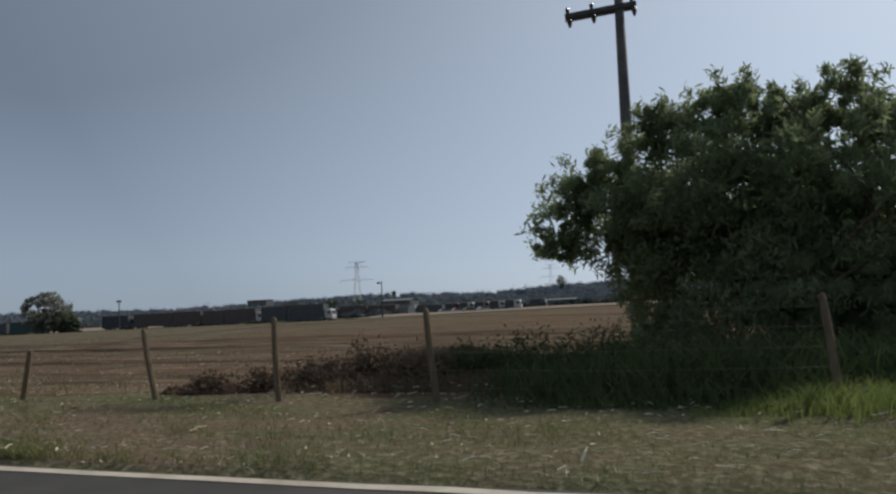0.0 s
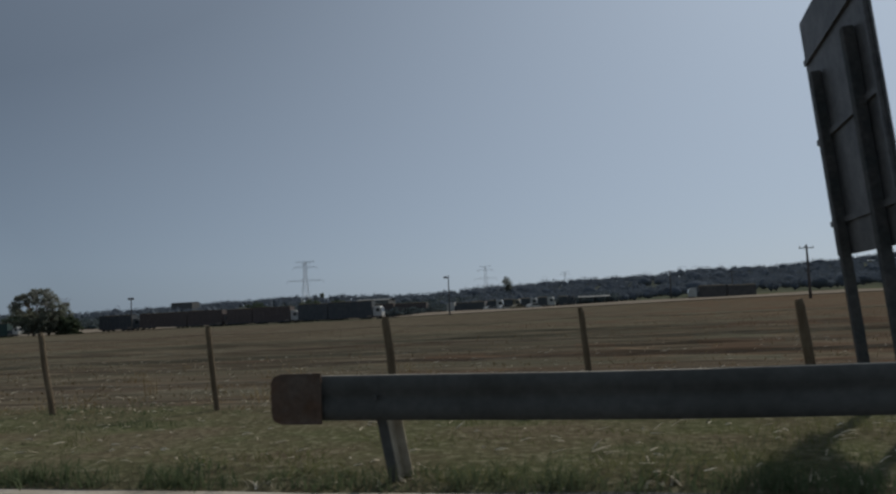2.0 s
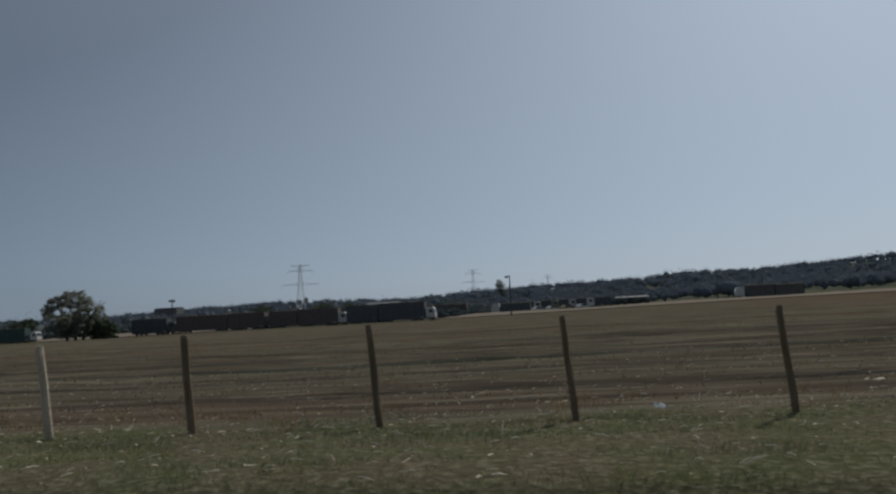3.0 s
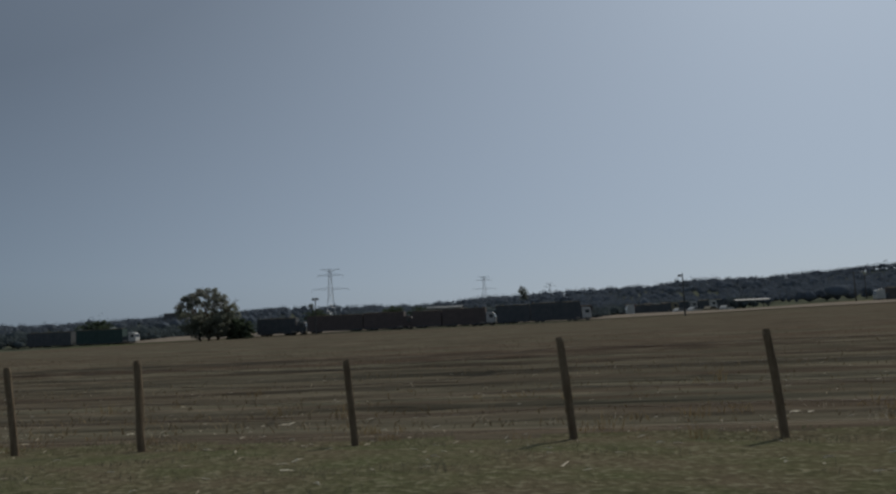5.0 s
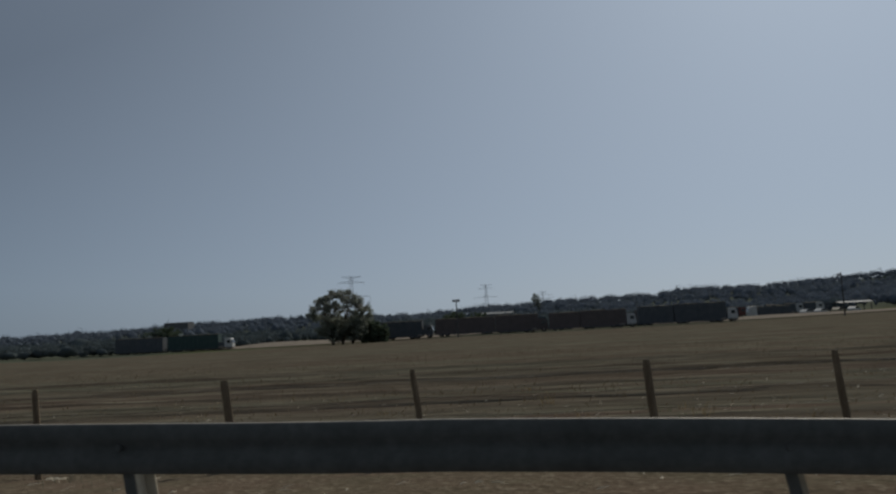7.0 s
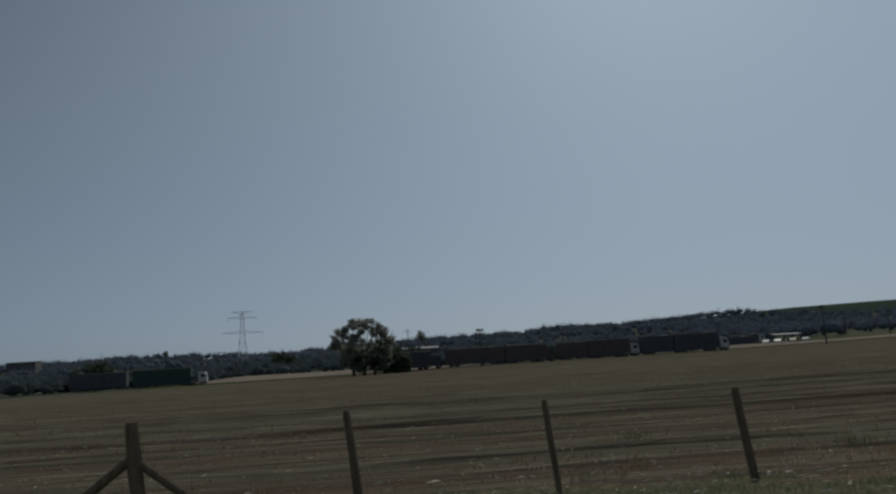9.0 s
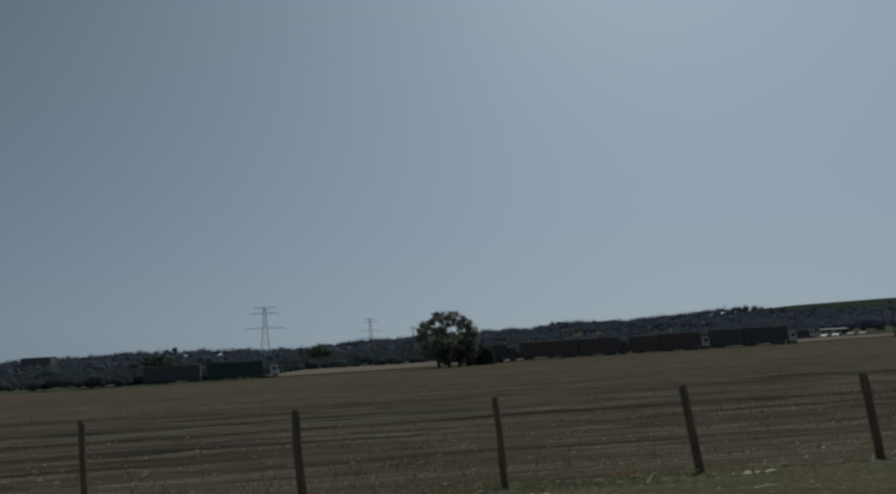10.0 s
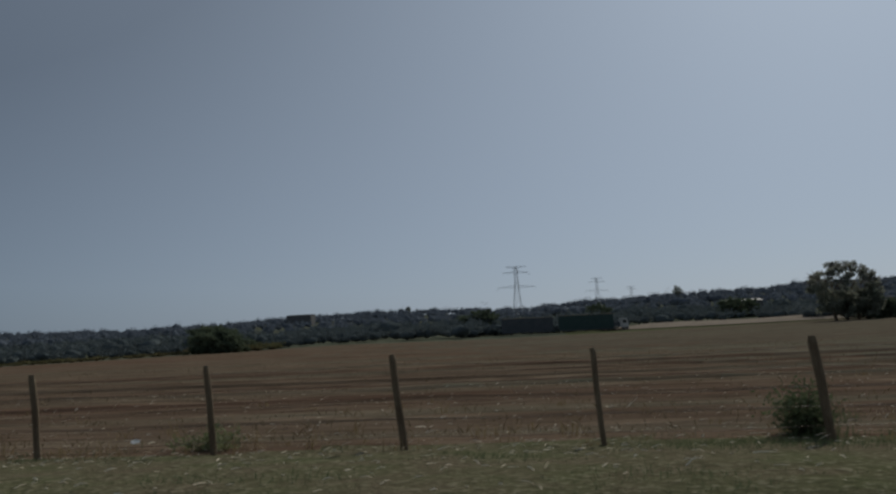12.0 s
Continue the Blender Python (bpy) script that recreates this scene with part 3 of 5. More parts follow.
guardrail([(-132.2, 4.86, 0.02, 0.15), (-134.0, 4.82, 0.24, 0.3), (-136.0, 4.79, 0.40, 1.0), (-138.0, 4.76, 0.56, 1.0), (-140.6, 4.75, 0.67, 1.0), (-143.4, 4.75, 0.73, 1.0), (-147, 4.75, 0.76, 1.0), (-164, 4.78, 0.76, 1.0)], [-138.64 - 4.01 * k for k in range(7)], (-164, 4.78, 0.76))


# ---- signs ----
def text_geo(body, size, bold=0.0):
    c = bpy.data.curves.new("lettering", "FONT")
    c.body, c.size, c.align_x, c.align_y = body, size, "CENTER", "CENTER"
    c.offset = bold
    c.extrude = 0.002
    ob = bpy.data.objects.new("lettering", c)
    scene.collection.objects.link(ob)
    me = bpy.data.meshes.new_from_object(ob.evaluated_get(bpy.context.evaluated_depsgraph_get()))
    bpy.data.objects.remove(ob)
    return me


def letters(name, body, size, mat, parent, at, label="", bold=0.0, squeeze=1.0):
    me = text_geo(body, size, bold)
    me.materials.append(mat)
    me.name = name
    me.transform(Matrix.Translation(at) @ Matrix.Diagonal((squeeze, 1, 1, 1)))
    ob = new(name, me)
    ob.parent = parent
    return tagged(ob, label) if label else ob


def rounded(w, h, r, n=4):
    return [(sx * (w / 2 - r) + r * math.cos(a), sy * (h / 2 - r) + r * math.sin(a)) for sx, sy, a0 in ((1, -1, -math.pi / 2), (1, 1, 0), (-1, 1, math.pi / 2), (-1, -1, math.pi)) for a in [a0 + math.pi / 2 * k / n for k in range(n + 1)]]


def sheet(name, w, h, mat, parent, at, depth=0.004, r=0.01, label=""):
    return part(name, Geo().prism(rounded(w, h, r), Matrix.Translation(at), depth), mat, parent, label)


def facing(x, y, z, turn, lean):
    """Local x runs away from the road, y up, z back along the road towards oncoming traffic; lean: sideways slant."""
    a = radians(turn)
    v = Vector((-lean, 0, 1)).normalized()
    u = Vector((math.sin(a), math.cos(a), 0))
    u = (u - v * u.dot(v)).normalized()
    w = u.cross(v)
    m = Matrix((u, v, w)).transposed().to_4x4()
    return Matrix.Translation((x, y, z)) @ m


def concession_sign():
    s = thing("road_sign", facing(-37.53, 7.61, -0.1, 3, 0.073), "large blue and white road sign on two posts behind the guardrail", "road sign")
    w, top, low = 2.42, 4.26, 1.64
    mid = top - (top - low) * 0.635
    for x in (-0.72, 0.62):
        part("post", Geo().box((x, (mid + 0.9) / 2 - 0.1, -0.075), (0.12, mid + 1.2, 0.09), cut=0.012), M_DARKPOST, s)
    sheet("panel", w, top - low, M_ALU, s, (0, (top + low) / 2, -0.02), 0.02, 0.03, "dull metal panel")
    for k in range(3):
        part("stiffener", Geo().box((0, low + 0.35 + 0.9 * k, -0.035), (w * 0.96, 0.06, 0.03)), M_ALU, s)
    part("stiffener", Geo().box((-1.16, (top + low) / 2, -0.03), (0.05, top - low, 0.05)), M_ALU, s)
    sheet("blue_field", w - 0.02, top - mid - 0.02, M_WHITE, s, (0, (top + mid) / 2, 0.001), 0.003, 0.05, "white border of the blue field")
    sheet("blue_face", w - 0.09, top - mid - 0.09, M_BLUE, s, (0, (top + mid) / 2, 0.005), 0.003, 0.04, "blue sign face")
    sheet("black_edge", w - 0.02, mid - low - 0.02, M_BLACK, s, (0, (low + mid) / 2, 0.001), 0.003, 0.03)
    sheet("white_face", w - 0.06, mid - low - 0.06, M_WHITE, s, (0, (low + mid) / 2, 0.005), 0.003, 0.02, "white lower sign face")
    for body, fx, fy in (("RODOVIA", -0.04, 0.77), ("SOB", 0.0, 0.48), ("CONCESSÃO", 0.06, 0.19)):
        letters("lettering", body, 0.375, M_WHITE, s, (fx, mid + (top - mid) * fy + 0.0, 0.011), "white capital lettering", 0.008, 0.74)
    pic = sheet("pictogram", 0.62, 0.72, M_BLACK, s, (-0.78, (low + mid) / 2, 0.009), 0.003, 0.06, "black toll pictogram")
    cy = (low + mid) / 2
    for px_, py_, pw, ph in ((-0.93, 0.10, 0.18, 0.42), (-0.60, 0.02, 0.22, 0.20), (-0.60, 0.16, 0.13, 0.10)):
        sheet("symbol", pw, ph, M_WHITE, pic, (px_, cy + py_, 0.013), 0.002, 0.02)
    for px_, py_, pw, ph in ((-0.93, 0.20, 0.09, 0.16), (-0.60, 0.16, 0.08, 0.06), (-0.66, -0.06, 0.05, 0.05), (-0.54, -0.06, 0.05, 0.05)):
        sheet("symbol", pw, ph, M_BLACK, pic, (px_, cy + py_, 0.0155), 0.002, 0.018)
    letters("caption", "Pedágio", 0.15, M_WHITE, pic, (-0.78, cy - 0.27, 0.014), "white caption")
    logo = Geo()
    for ox in (-0.07, 0.07):
        ring = [(ox + 0.075 * math.cos(t), 0.085 * math.sin(t)) for t in [2 * math.pi * k / 20 for k in range(20)]]
        inner = [(ox + 0.035 * math.cos(t), 0.045 * math.sin(t)) for t in [2 * math.pi * k / 20 for k in range(20)]]
        vs = [(0.88 + a, cy + 0.05 + b, 0.010) for a, b in ring + inner]
        logo.add(vs, [(k, (k + 1) % 20, 20 + (k + 1) % 20, 20 + k) for k in range(20)])
    logo.box((0.93, cy + 0.14, 0.010), (0.035, 0.16, 0.002))
    part("emblem", logo, M_LOGO, s, "green ring-shaped emblem")
    sheet("caption_bar", 0.30, 0.035, M_POST, s, (0.88, cy - 0.10, 0.009), 0.002, 0.005, "grey bar of small writing")


concession_sign()


def hazard_marker(x, y, turn, w, h, low, rise, lean, group, label):
    """Striped panel on a post; rise: +1 stripes climb away from the road, -1 they fall."""
    s = thing("hazard_marker", facing(x, y, -0.05, turn, lean), label, "road sign", group)
    part("post", Geo().box((-w / 2 + 0.09, (low + h) / 2, -0.062), (0.085, low + h + 0.02, 0.10), cut=0.008), M_DARKPOST, s)
    sheet("panel", w, h, M_ALU, s, (0, low + h / 2, -0.006), 0.006, 0.05, "thin metal panel")
    for k in (0.12, 0.86):
        part("bracket", Geo().box((-w / 2 + 0.09, low + h * k, -0.09), (0.12, 0.03, 0.14)), M_DARKPOST, s)
    sheet("yellow_face", w - 0.012, h - 0.012, M_YELLOW, s, (0, low + h / 2, 0.0005), 0.002, 0.045, "yellow reflective face")
    step, thick = 0.285, 0.15
    a, b = -w / 2 + 0.008, w / 2 - 0.008
    lo_y, hi_y = low + 0.012, low + h - 0.012
    for k in range(-3, 9):
        y0 = low + k * step + 0.05
        poly = []
        for px_, off in ((a, 0), (b, rise * w * 1.0), (b, rise * w * 1.0 + thick), (a, thick)):
            poly.append((px_, y0 + off))
        out = []
        for side, lim in ((1, hi_y), (-1, lo_y)):
            src, out = (poly if not out else out), []
            for i in range(len(src)):
                p, q = src[i - 1], src[i]
                pin, qin = side * (lim - p[1]) >= 0, side * (lim - q[1]) >= 0
                if pin != qin:
                    t = (lim - p[1]) / (q[1] - p[1])
                    out.append((p[0] + t * (q[0] - p[0]), lim))
                if qin:
                    out.append(q)
            if not out:
                break
        if len(out) >= 3:
            part("stripe", Geo().prism(out, Matrix.Translation((0, 0, 0.003)), 0.0015), M_BROWN, s)


hazard_marker(-9.10, 5.66, -5.0, 0.45, 1.40, 0.98, -1, 0.18, "hazard markers", "yellow and dark striped hazard marker on a dark post")
hazard_marker(-133.85, 5.2, -3, 0.26, 0.92, 0.88, 1, 0.19, "hazard markers", "small yellow and dark striped hazard marker on a dark post")


def km_sign():
    s = thing("kilometre_sign", facing(-120.97, 6.12, -0.1, 0.5, 0.13), "blue kilometre marker sign on a dark wooden post in the verge", "road sign")
    part("post", Geo().box((-0.14, 0.95, -0.07), (0.08, 2.46, 0.09), cut=0.01), M_DARKPOST, s)
    low, h, w = 1.26, 1.06, 0.60
    sheet("panel", w, h, M_ALU, s, (0, low + h / 2, -0.006), 0.006, 0.03, "thin metal panel")
    sheet("border", w - 0.006, h - 0.006, M_WHITE, s, (0, low + h / 2, 0.0005), 0.002, 0.03, "white border")
    sheet("upper_face", w - 0.04, h * 0.36 - 0.03, M_BLUE, s, (0, low + h * 0.82, 0.003), 0.002, 0.02, "blue face")
    sheet("lower_face", w - 0.04, h * 0.64 - 0.03, M_BLUE, s, (0, low + h * 0.32, 0.003), 0.002, 0.02, "blue face")
    for k in (0.1, 0.9):
        part("bracket", Geo().box((-0.14, low + h * k, -0.03), (0.2, 0.035, 0.05)), M_ALU, s)
    for body, y in (("SUL", 0.82), ("km", 0.47), ("46", 0.19)):
        letters("lettering", body, 0.23, M_WHITE, s, (0, low + h * y, 0.007), "white lettering", 0.003, 0.9)


km_sign()


# ---- poles ----
def utility_pole(x, y, top, label, arm=2.0, two=True, r=0.13, yaw=0, group="utility poles", off=0.0, tilt=0.0):
    z = float(height(x, y))
    h = top - z
    s = thing("utility_pole", pose(x, y, z, 0, 0, yaw), label, "utility pole", group)
    part("shaft", Geo().tube([(0, 0, -0.3), (0, 0, h * 0.5), (0, 0, h)], [r * 1.3, r * 1.05, r * 0.75], 10), M_CONC, s, smooth=True)
    for k in ((-0.13, 0.13) if two else (0.13,)):
        part("crossarm", Geo().box((off, k, h - 0.45 + off * tilt), (arm, 0.09, 0.12), Matrix.Rotation(-math.atan(tilt), 3, "Y"), cut=0.01), M_DARKPOST, s)
    for t in (-0.46, -0.12, 0.44):
        tx = t * arm + off
        tz = h + tx * tilt
        g = Geo().tube([(tx, 0, tz - 0.4), (tx, 0, tz - 0.22), (tx, 0, tz - 0.16)], [0.03, 0.06, 0.03], 8)
        part("insulator", g, M_CERAM, s)
        if two:
            part("insulator", Geo().tube([(tx + 0.05, -0.13, tz - 0.5), (tx + 0.05, -0.13, tz - 0.6), (tx + 0.05, -0.13, tz - 0.68), (tx + 0.05, -0.13, tz - 0.78)], [0.02, 0.075, 0.06, 0.03], 8), M_CERAM, s)
    return s


utility_pole(-2.15, 20.0, 9.5, "tall grey utility pole with double crossarm and dark insulators", 1.9, True, 0.16, 8, off=-0.5, tilt=0.07)
utility_pole(-14.2, 110.5, 7.5, "slim utility pole with one crossarm standing in the field", 2.0, False, 0.16, 10)
utility_pole(-26, 206, 8.3, "distant slim utility pole with a small crossarm", 2.4, False, 0.16)
utility_pole(-2.6, 261, 9.0, "distant slim utility pole with a small crossarm", 2.4, False, 0.16)


def lamp_pole(x, y, top, heads):
    z = float(height(x, y))
    h = top - z
    s = thing("lamp_pole", pose(x, y, z), "tall dark lamp pole with small floodlights beside the farm track", "lamp pole", "lamp poles")
    part("shaft", Geo().tube([(0, 0, -0.2), (0, 0, h)], [0.17, 0.11], 8), M_DARKPOST, s)
    if heads:
        part("bracket", Geo().box((0, 0, h - 0.25), (1.3, 0.1, 0.1)), M_DARKPOST, s)
        for k in (-0.5, 0.5):
            part("floodlight", Geo().box((k, -0.1, h - 0.35), (0.55, 0.4, 0.5), cut=0.06), M_DARKPOST, s)
    else:
        part("arm", Geo().tube([(0, 0, h - 0.6), (-0.5, -0.3, h - 0.4)], 0.06, 6), M_DARKPOST, s)
        part("floodlight", Geo().box((-0.6, -0.35, h - 0.45), (0.7, 0.4, 0.4), cut=0.05), M_DARKPOST, s)


lamp_pole(-155.3, 160.2, 6.9, True)
lamp_pole(-76.0, 160.2, 8.1, False)


def pylon(x, y, top, h):
    s = thing("transmission_tower", pose(x, y, top - h, 0, 0, 12), "distant grey steel lattice transmission tower with two crossarms", "pylon", "transmission towers")
    lv = [(0, 3.6), (0.22, 2.7), (0.42, 2.0), (0.60, 1.35), (0.75, 1.1), (0.88, 1.0), (1.0, 0.45)]
    for sx in (-1, 1):
        for sy in (-1, 1):
            part("leg", Geo().tube([(sx * w, sy * w, t * h) for t, w in lv], 0.10, 4), M_LATTICE, s)
    g = Geo()
    for (t0, w0), (t1, w1) in zip(lv[:-1], lv[1:]):
        for k in range(4):
            a = [(-1, -1), (1, -1), (1, 1), (-1, 1)]
            p, q = a[k], a[(k + 1) % 4]
            g.tube([(p[0] * w0, p[1] * w0, t0 * h), (q[0] * w1, q[1] * w1, t1 * h)], 0.06, 3)
            g.tube([(q[0] * w0, q[1] * w0, t0 * h), (p[0] * w1, p[1] * w1, t1 * h)], 0.06, 3)
            g.tube([(p[0] * w1, p[1] * w1, t1 * h), (q[0] * w1, q[1] * w1, t1 * h)], 0.08, 3)
    part("bracing", g, M_LATTICE, s)
    for t, half, tip in ((0.60, 13.0, 0.5), (0.875, 9.0, 0.4), (0.955, 7.0, 1.7)):
        g = Geo()
        for sx in (-1, 1):
            for sy in (-1, 1):
                g.tube([(0, sy * 1.0, t * h), (sx * half, 0, t * h + tip)], 0.11, 4)
                g.tube([(0, sy * 0.8, t * h + 1.7), (sx * half, 0, t * h + tip)], 0.09, 4)
            for k in range(1, 6):
                f = k / 6
                g.tube([(sx * half * f, -1.0 * (1 - f), t * h + tip * f), (sx * half * f, 0.8 * (1 - f), t * h + 1.7 + (tip - 1.7) * f)], 0.06, 3)
        arm = part("crossarm", g, M_LATTICE, s)
        if t < 0.9:
            for k in (-1, 1):
                part("insulator_string", Geo().tube([(k * half, 0, t * h + 0.4), (k * half, 0, t * h - 1.6)], 0.07, 5), M_CERAM, arm)


pylon(-260.7, 506.7, 38.6, 36)
pylon(-186, 845, 45.6, 36)
pylon(-116, 1154, 46.5, 36)


# ---- trees ----
def lumps(rng, centre, radii, count, blob):
    """Leaf centres gathered in clumps on and in an uneven crown."""
    c = np.array(centre)
    rad = np.array(radii)
    d = rng.normal(size=(count, 3))
    d /= np.linalg.norm(d, axis=1)[:, None]
    k = c + d * rad * rng.uniform(0.12, 1.0, (count, 1)) ** 0.6
    return k, blob * rng.uniform(0.6, 1.5, count)


def leaf_points(rng, clumps, radii, per):
    out = []
    for c, r in zip(clumps, radii):
        d = rng.normal(size=(per, 3))
        d /= np.linalg.norm(d, axis=1)[:, None]
        out.append(c + d * r * rng.uniform(0.3, 1.0, (per, 1)) * np.array([1, 1, 0.75]))
    return np.concatenate(out)


def limbs(geo, rr, start, tips, r0):
    for t in tips:
        a, b = Vector(start), Vector(t)
        m = a.lerp(b, 0.5) + Vector((rr.uniform(-0.2, 0.2), rr.uniform(-0.2, 0.2), 0.12)) * (b - a).length * 0.35
        geo.tube([a, m, b], [r0, r0 * 0.6, r0 * 0.2], 6, 0.08, rr)


ICO = {}


def ico_sphere(level):
    """Unit icosphere, made once for each level."""
    if level not in ICO:
        bm = bmesh.new()
        bmesh.ops.create_icosphere(bm, subdivisions=level, radius=1.0)
        ICO[level] = (np.array([v.co[:] for v in bm.verts]), np.array([[v.index for v in f.verts] for f in bm.faces]))
        bm.free()
    return ICO[level]


def hulls(name, centres, radii, mat, seed, rough=0.16, level=2):
    """One mesh of many lumpy leaf masses."""
    r = np.random.RandomState(seed)
    v0, f0 = ico_sphere(level)
    c, s = np.asarray(centres, float), np.asarray(radii, float)
    n = len(c)
    k = 1 + r.normal(0, rough, (n, len(v0), 1)).clip(-0.35, 0.35)
    v = (c[:, None, :] + v0[None] * s[:, None, :] * k).reshape(-1, 3)
    f = (f0[None] + (np.arange(n) * len(v0))[:, None, None]).reshape(-1, 3)
    me = bpy.data.meshes.new(name)
    me.from_pydata(v.tolist(), [], f.tolist())
    me.materials.append(mat)
    me.polygons.foreach_set("use_smooth", [True] * len(me.polygons))
    me.update()
    return me


def roadside_tree():
    rr, rng = random.Random(8), np.random.RandomState(8)
    s = thing("roadside_tree", pose(1.8, 16.0, -0.1) @ Matrix.Diagonal((1.2, 1.2, 1.16, 1)), "dense dark green roadside tree, leafy down to the ground", "tree")
    g = Geo()
    for k in range(6):
        a = rr.uniform(0, 6.28)
        base = Vector((0.5 * math.cos(a), 0.5 * math.sin(a), -0.1))
        fork = base + Vector((0.7 * math.cos(a), 0.7 * math.sin(a), rr.uniform(1.0, 1.8)))
        g.tube([base, base.lerp(fork, 0.5) + Vector((0.06, 0, 0)), fork], [0.13, 0.11, 0.09], 8, 0.08, rr)
        limbs(g, rr, fork, [fork + Vector((rr.uniform(-2.2, 2.2), rr.uniform(-2.0, 2.0), rr.uniform(0.5, 2.4))) for _ in range(6)], 0.06)
    part("trunk", g, M_BARK, s)
    # dense core, then uneven lobes, then drooping sprays at the outline
    pts, masses, size = [], [], []
    core = [((-0.7, 0.2, 2.3), (2.5, 2.2, 2.0), 200, 0.48), ((-2.6, -0.3, 2.5), (1.2, 1.6, 0.95), 80, 0.38), ((0.3, -1.0, 1.2), (3.3, 1.6, 1.2), 150, 0.46), ((2.8, 0.2, 1.9), (2.3, 2.2, 1.6), 105, 0.5)]
    for c, r, n, blob in core:
        k, q = lumps(rng, c, r, n, blob)
        k[:, 2] = np.maximum(k[:, 2], 0.15)
        pts.append(leaf_points(rng, k, q, 140))
        inner = np.array(c) + (k - np.array(c)) * 0.62
        masses.append(inner)
        size.append(np.stack([q, q, q * 0.85], 1) * 0.42)
    lobes = [(-4.15, -0.8, 2.1, 0.36), (-3.85, -0.7, 2.6, 0.42), (-3.55, -0.8, 3.2, 0.46), (-3.0, -0.5, 3.25, 0.62), (-2.35, -0.7, 4.0, 0.42), (-1.95, -0.6, 3.85, 0.6), (-1.3, -0.7, 4.3, 0.46), (-0.7, -0.6, 4.1, 0.5), (-0.1, -0.4, 3.9, 0.6), (0.42, -0.8, 4.1, 0.5), (0.8, -0.5, 3.6, 0.6), (1.6, 0.0, 3.4, 0.85), (2.6, 0.0, 3.2, 0.7), (3.5, 0.2, 2.9, 0.7), (-1.4, -1.7, 3.1, 0.7), (-0.1, -1.9, 2.9, 0.8), (1.3, -1.8, 2.6, 0.8), (-2.4, -1.5, 2.4, 0.6), (-2.8, -0.3, 1.7, 0.6), (-2.5, -0.3, 1.0, 0.65), (-2.2, -0.5, 0.5, 0.6)]
    for x, y, z, r in lobes:
        k, q = lumps(rng, (x, y, z), (r, r, r * 0.85), 22, r * 0.34)
        pts.append(leaf_points(rng, k, q, 70))
        for _ in range(13):
            a, e = rr.uniform(0, 6.28), rr.uniform(-0.2, 1.3)
            d = np.array([math.cos(a) * math.cos(e), math.sin(a) * math.cos(e), math.sin(e)])
            t = rng.uniform(0, 1, (70, 1)) * rr.uniform(0.25, 0.6)
            spine = np.array([x, y, z]) + d * (r * 0.85 + t) + np.array([0, 0, -1.1]) * t * t
            pts.append(spine + rng.normal(0, 0.05, (70, 3)) - np.array([0, 0, 0.16]) * rng.uniform(0, 1, (70, 1)))
    p = np.concatenate(pts)
    p = p[p[:, 2] > 0.02]
    crown = new("crown", cards("crown", p, rng.uniform(0.035, 0.10, len(p)), M_LEAF, 4, up=-0.7, slim=0.24))
    crown.parent = s
    ob = new("inner_leaves", hulls("inner_leaves", np.concatenate(masses), np.concatenate(size), M_LEAF, 5, 0.22))
    ob.parent = crown


roadside_tree()


def field_tree(x, y, top, width, label, seed, trunks=3, squat=0.0, mat=None):
    rr, rng = random.Random(seed), np.random.RandomState(seed)
    z = float(height(x, y))
    h = top - z
    s = thing("field_tree", pose(x, y, z), label, "tree", "trees beyond the field")
    g = Geo()
    for k in range(trunks):
        bx = (k - (trunks - 1) / 2) * width * 0.10
        fork = Vector((bx * 1.3, rr.uniform(-0.3, 0.3), h * (0.34 - 0.2 * squat)))
        g.tube([(bx, 0, -0.2), (bx * 1.1, 0.1, fork.z * 0.5), fork], [0.34, 0.28, 0.24], 8, 0.08, rr)
        limbs(g, rr, fork, [fork + Vector((rr.uniform(-0.3, 0.3) * width, rr.uniform(-0.3, 0.3) * width, rr.uniform(0.15, 0.45) * h)) for _ in range(6)], 0.15)
    part("trunk", g, M_BARK, s)
    # the upper crown, wide, and a narrower skirt of leaves that hangs low
    k, q = lumps(rng, (0, 0, h * (0.60 - 0.14 * squat)), (width * 0.45, width * 0.40, h * (0.33 + 0.08 * squat)), 90, width * 0.065)
    low = rng.uniform(-1, 1, (96, 3)) * np.array([width * (0.36 + 0.06 * squat), width * 0.30, h * 0.19]) + np.array([width * 0.03, 0, h * (0.21 - 0.04 * squat)])
    k = np.concatenate([k, low])
    q = np.concatenate([q, np.full(len(low), width * 0.062)])
    p = leaf_points(rng, k, q, 85)
    p = p[p[:, 2] > 0.1]
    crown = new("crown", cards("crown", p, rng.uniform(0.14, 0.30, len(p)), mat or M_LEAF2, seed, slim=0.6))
    crown.parent = s
    inner = np.array([0, 0, h * 0.5]) + (k - np.array([0, 0, h * 0.5])) * np.array([0.8, 0.8, 0.82])
    inner[:, 2] = np.maximum(inner[:, 2], width * 0.05)
    ob = new("inner_leaves", hulls("inner_leaves", inner, np.stack([q, q, q * 0.8], 1) * 0.5, mat or M_LEAF2, seed + 5, 0.2, 1))
    ob.parent = crown


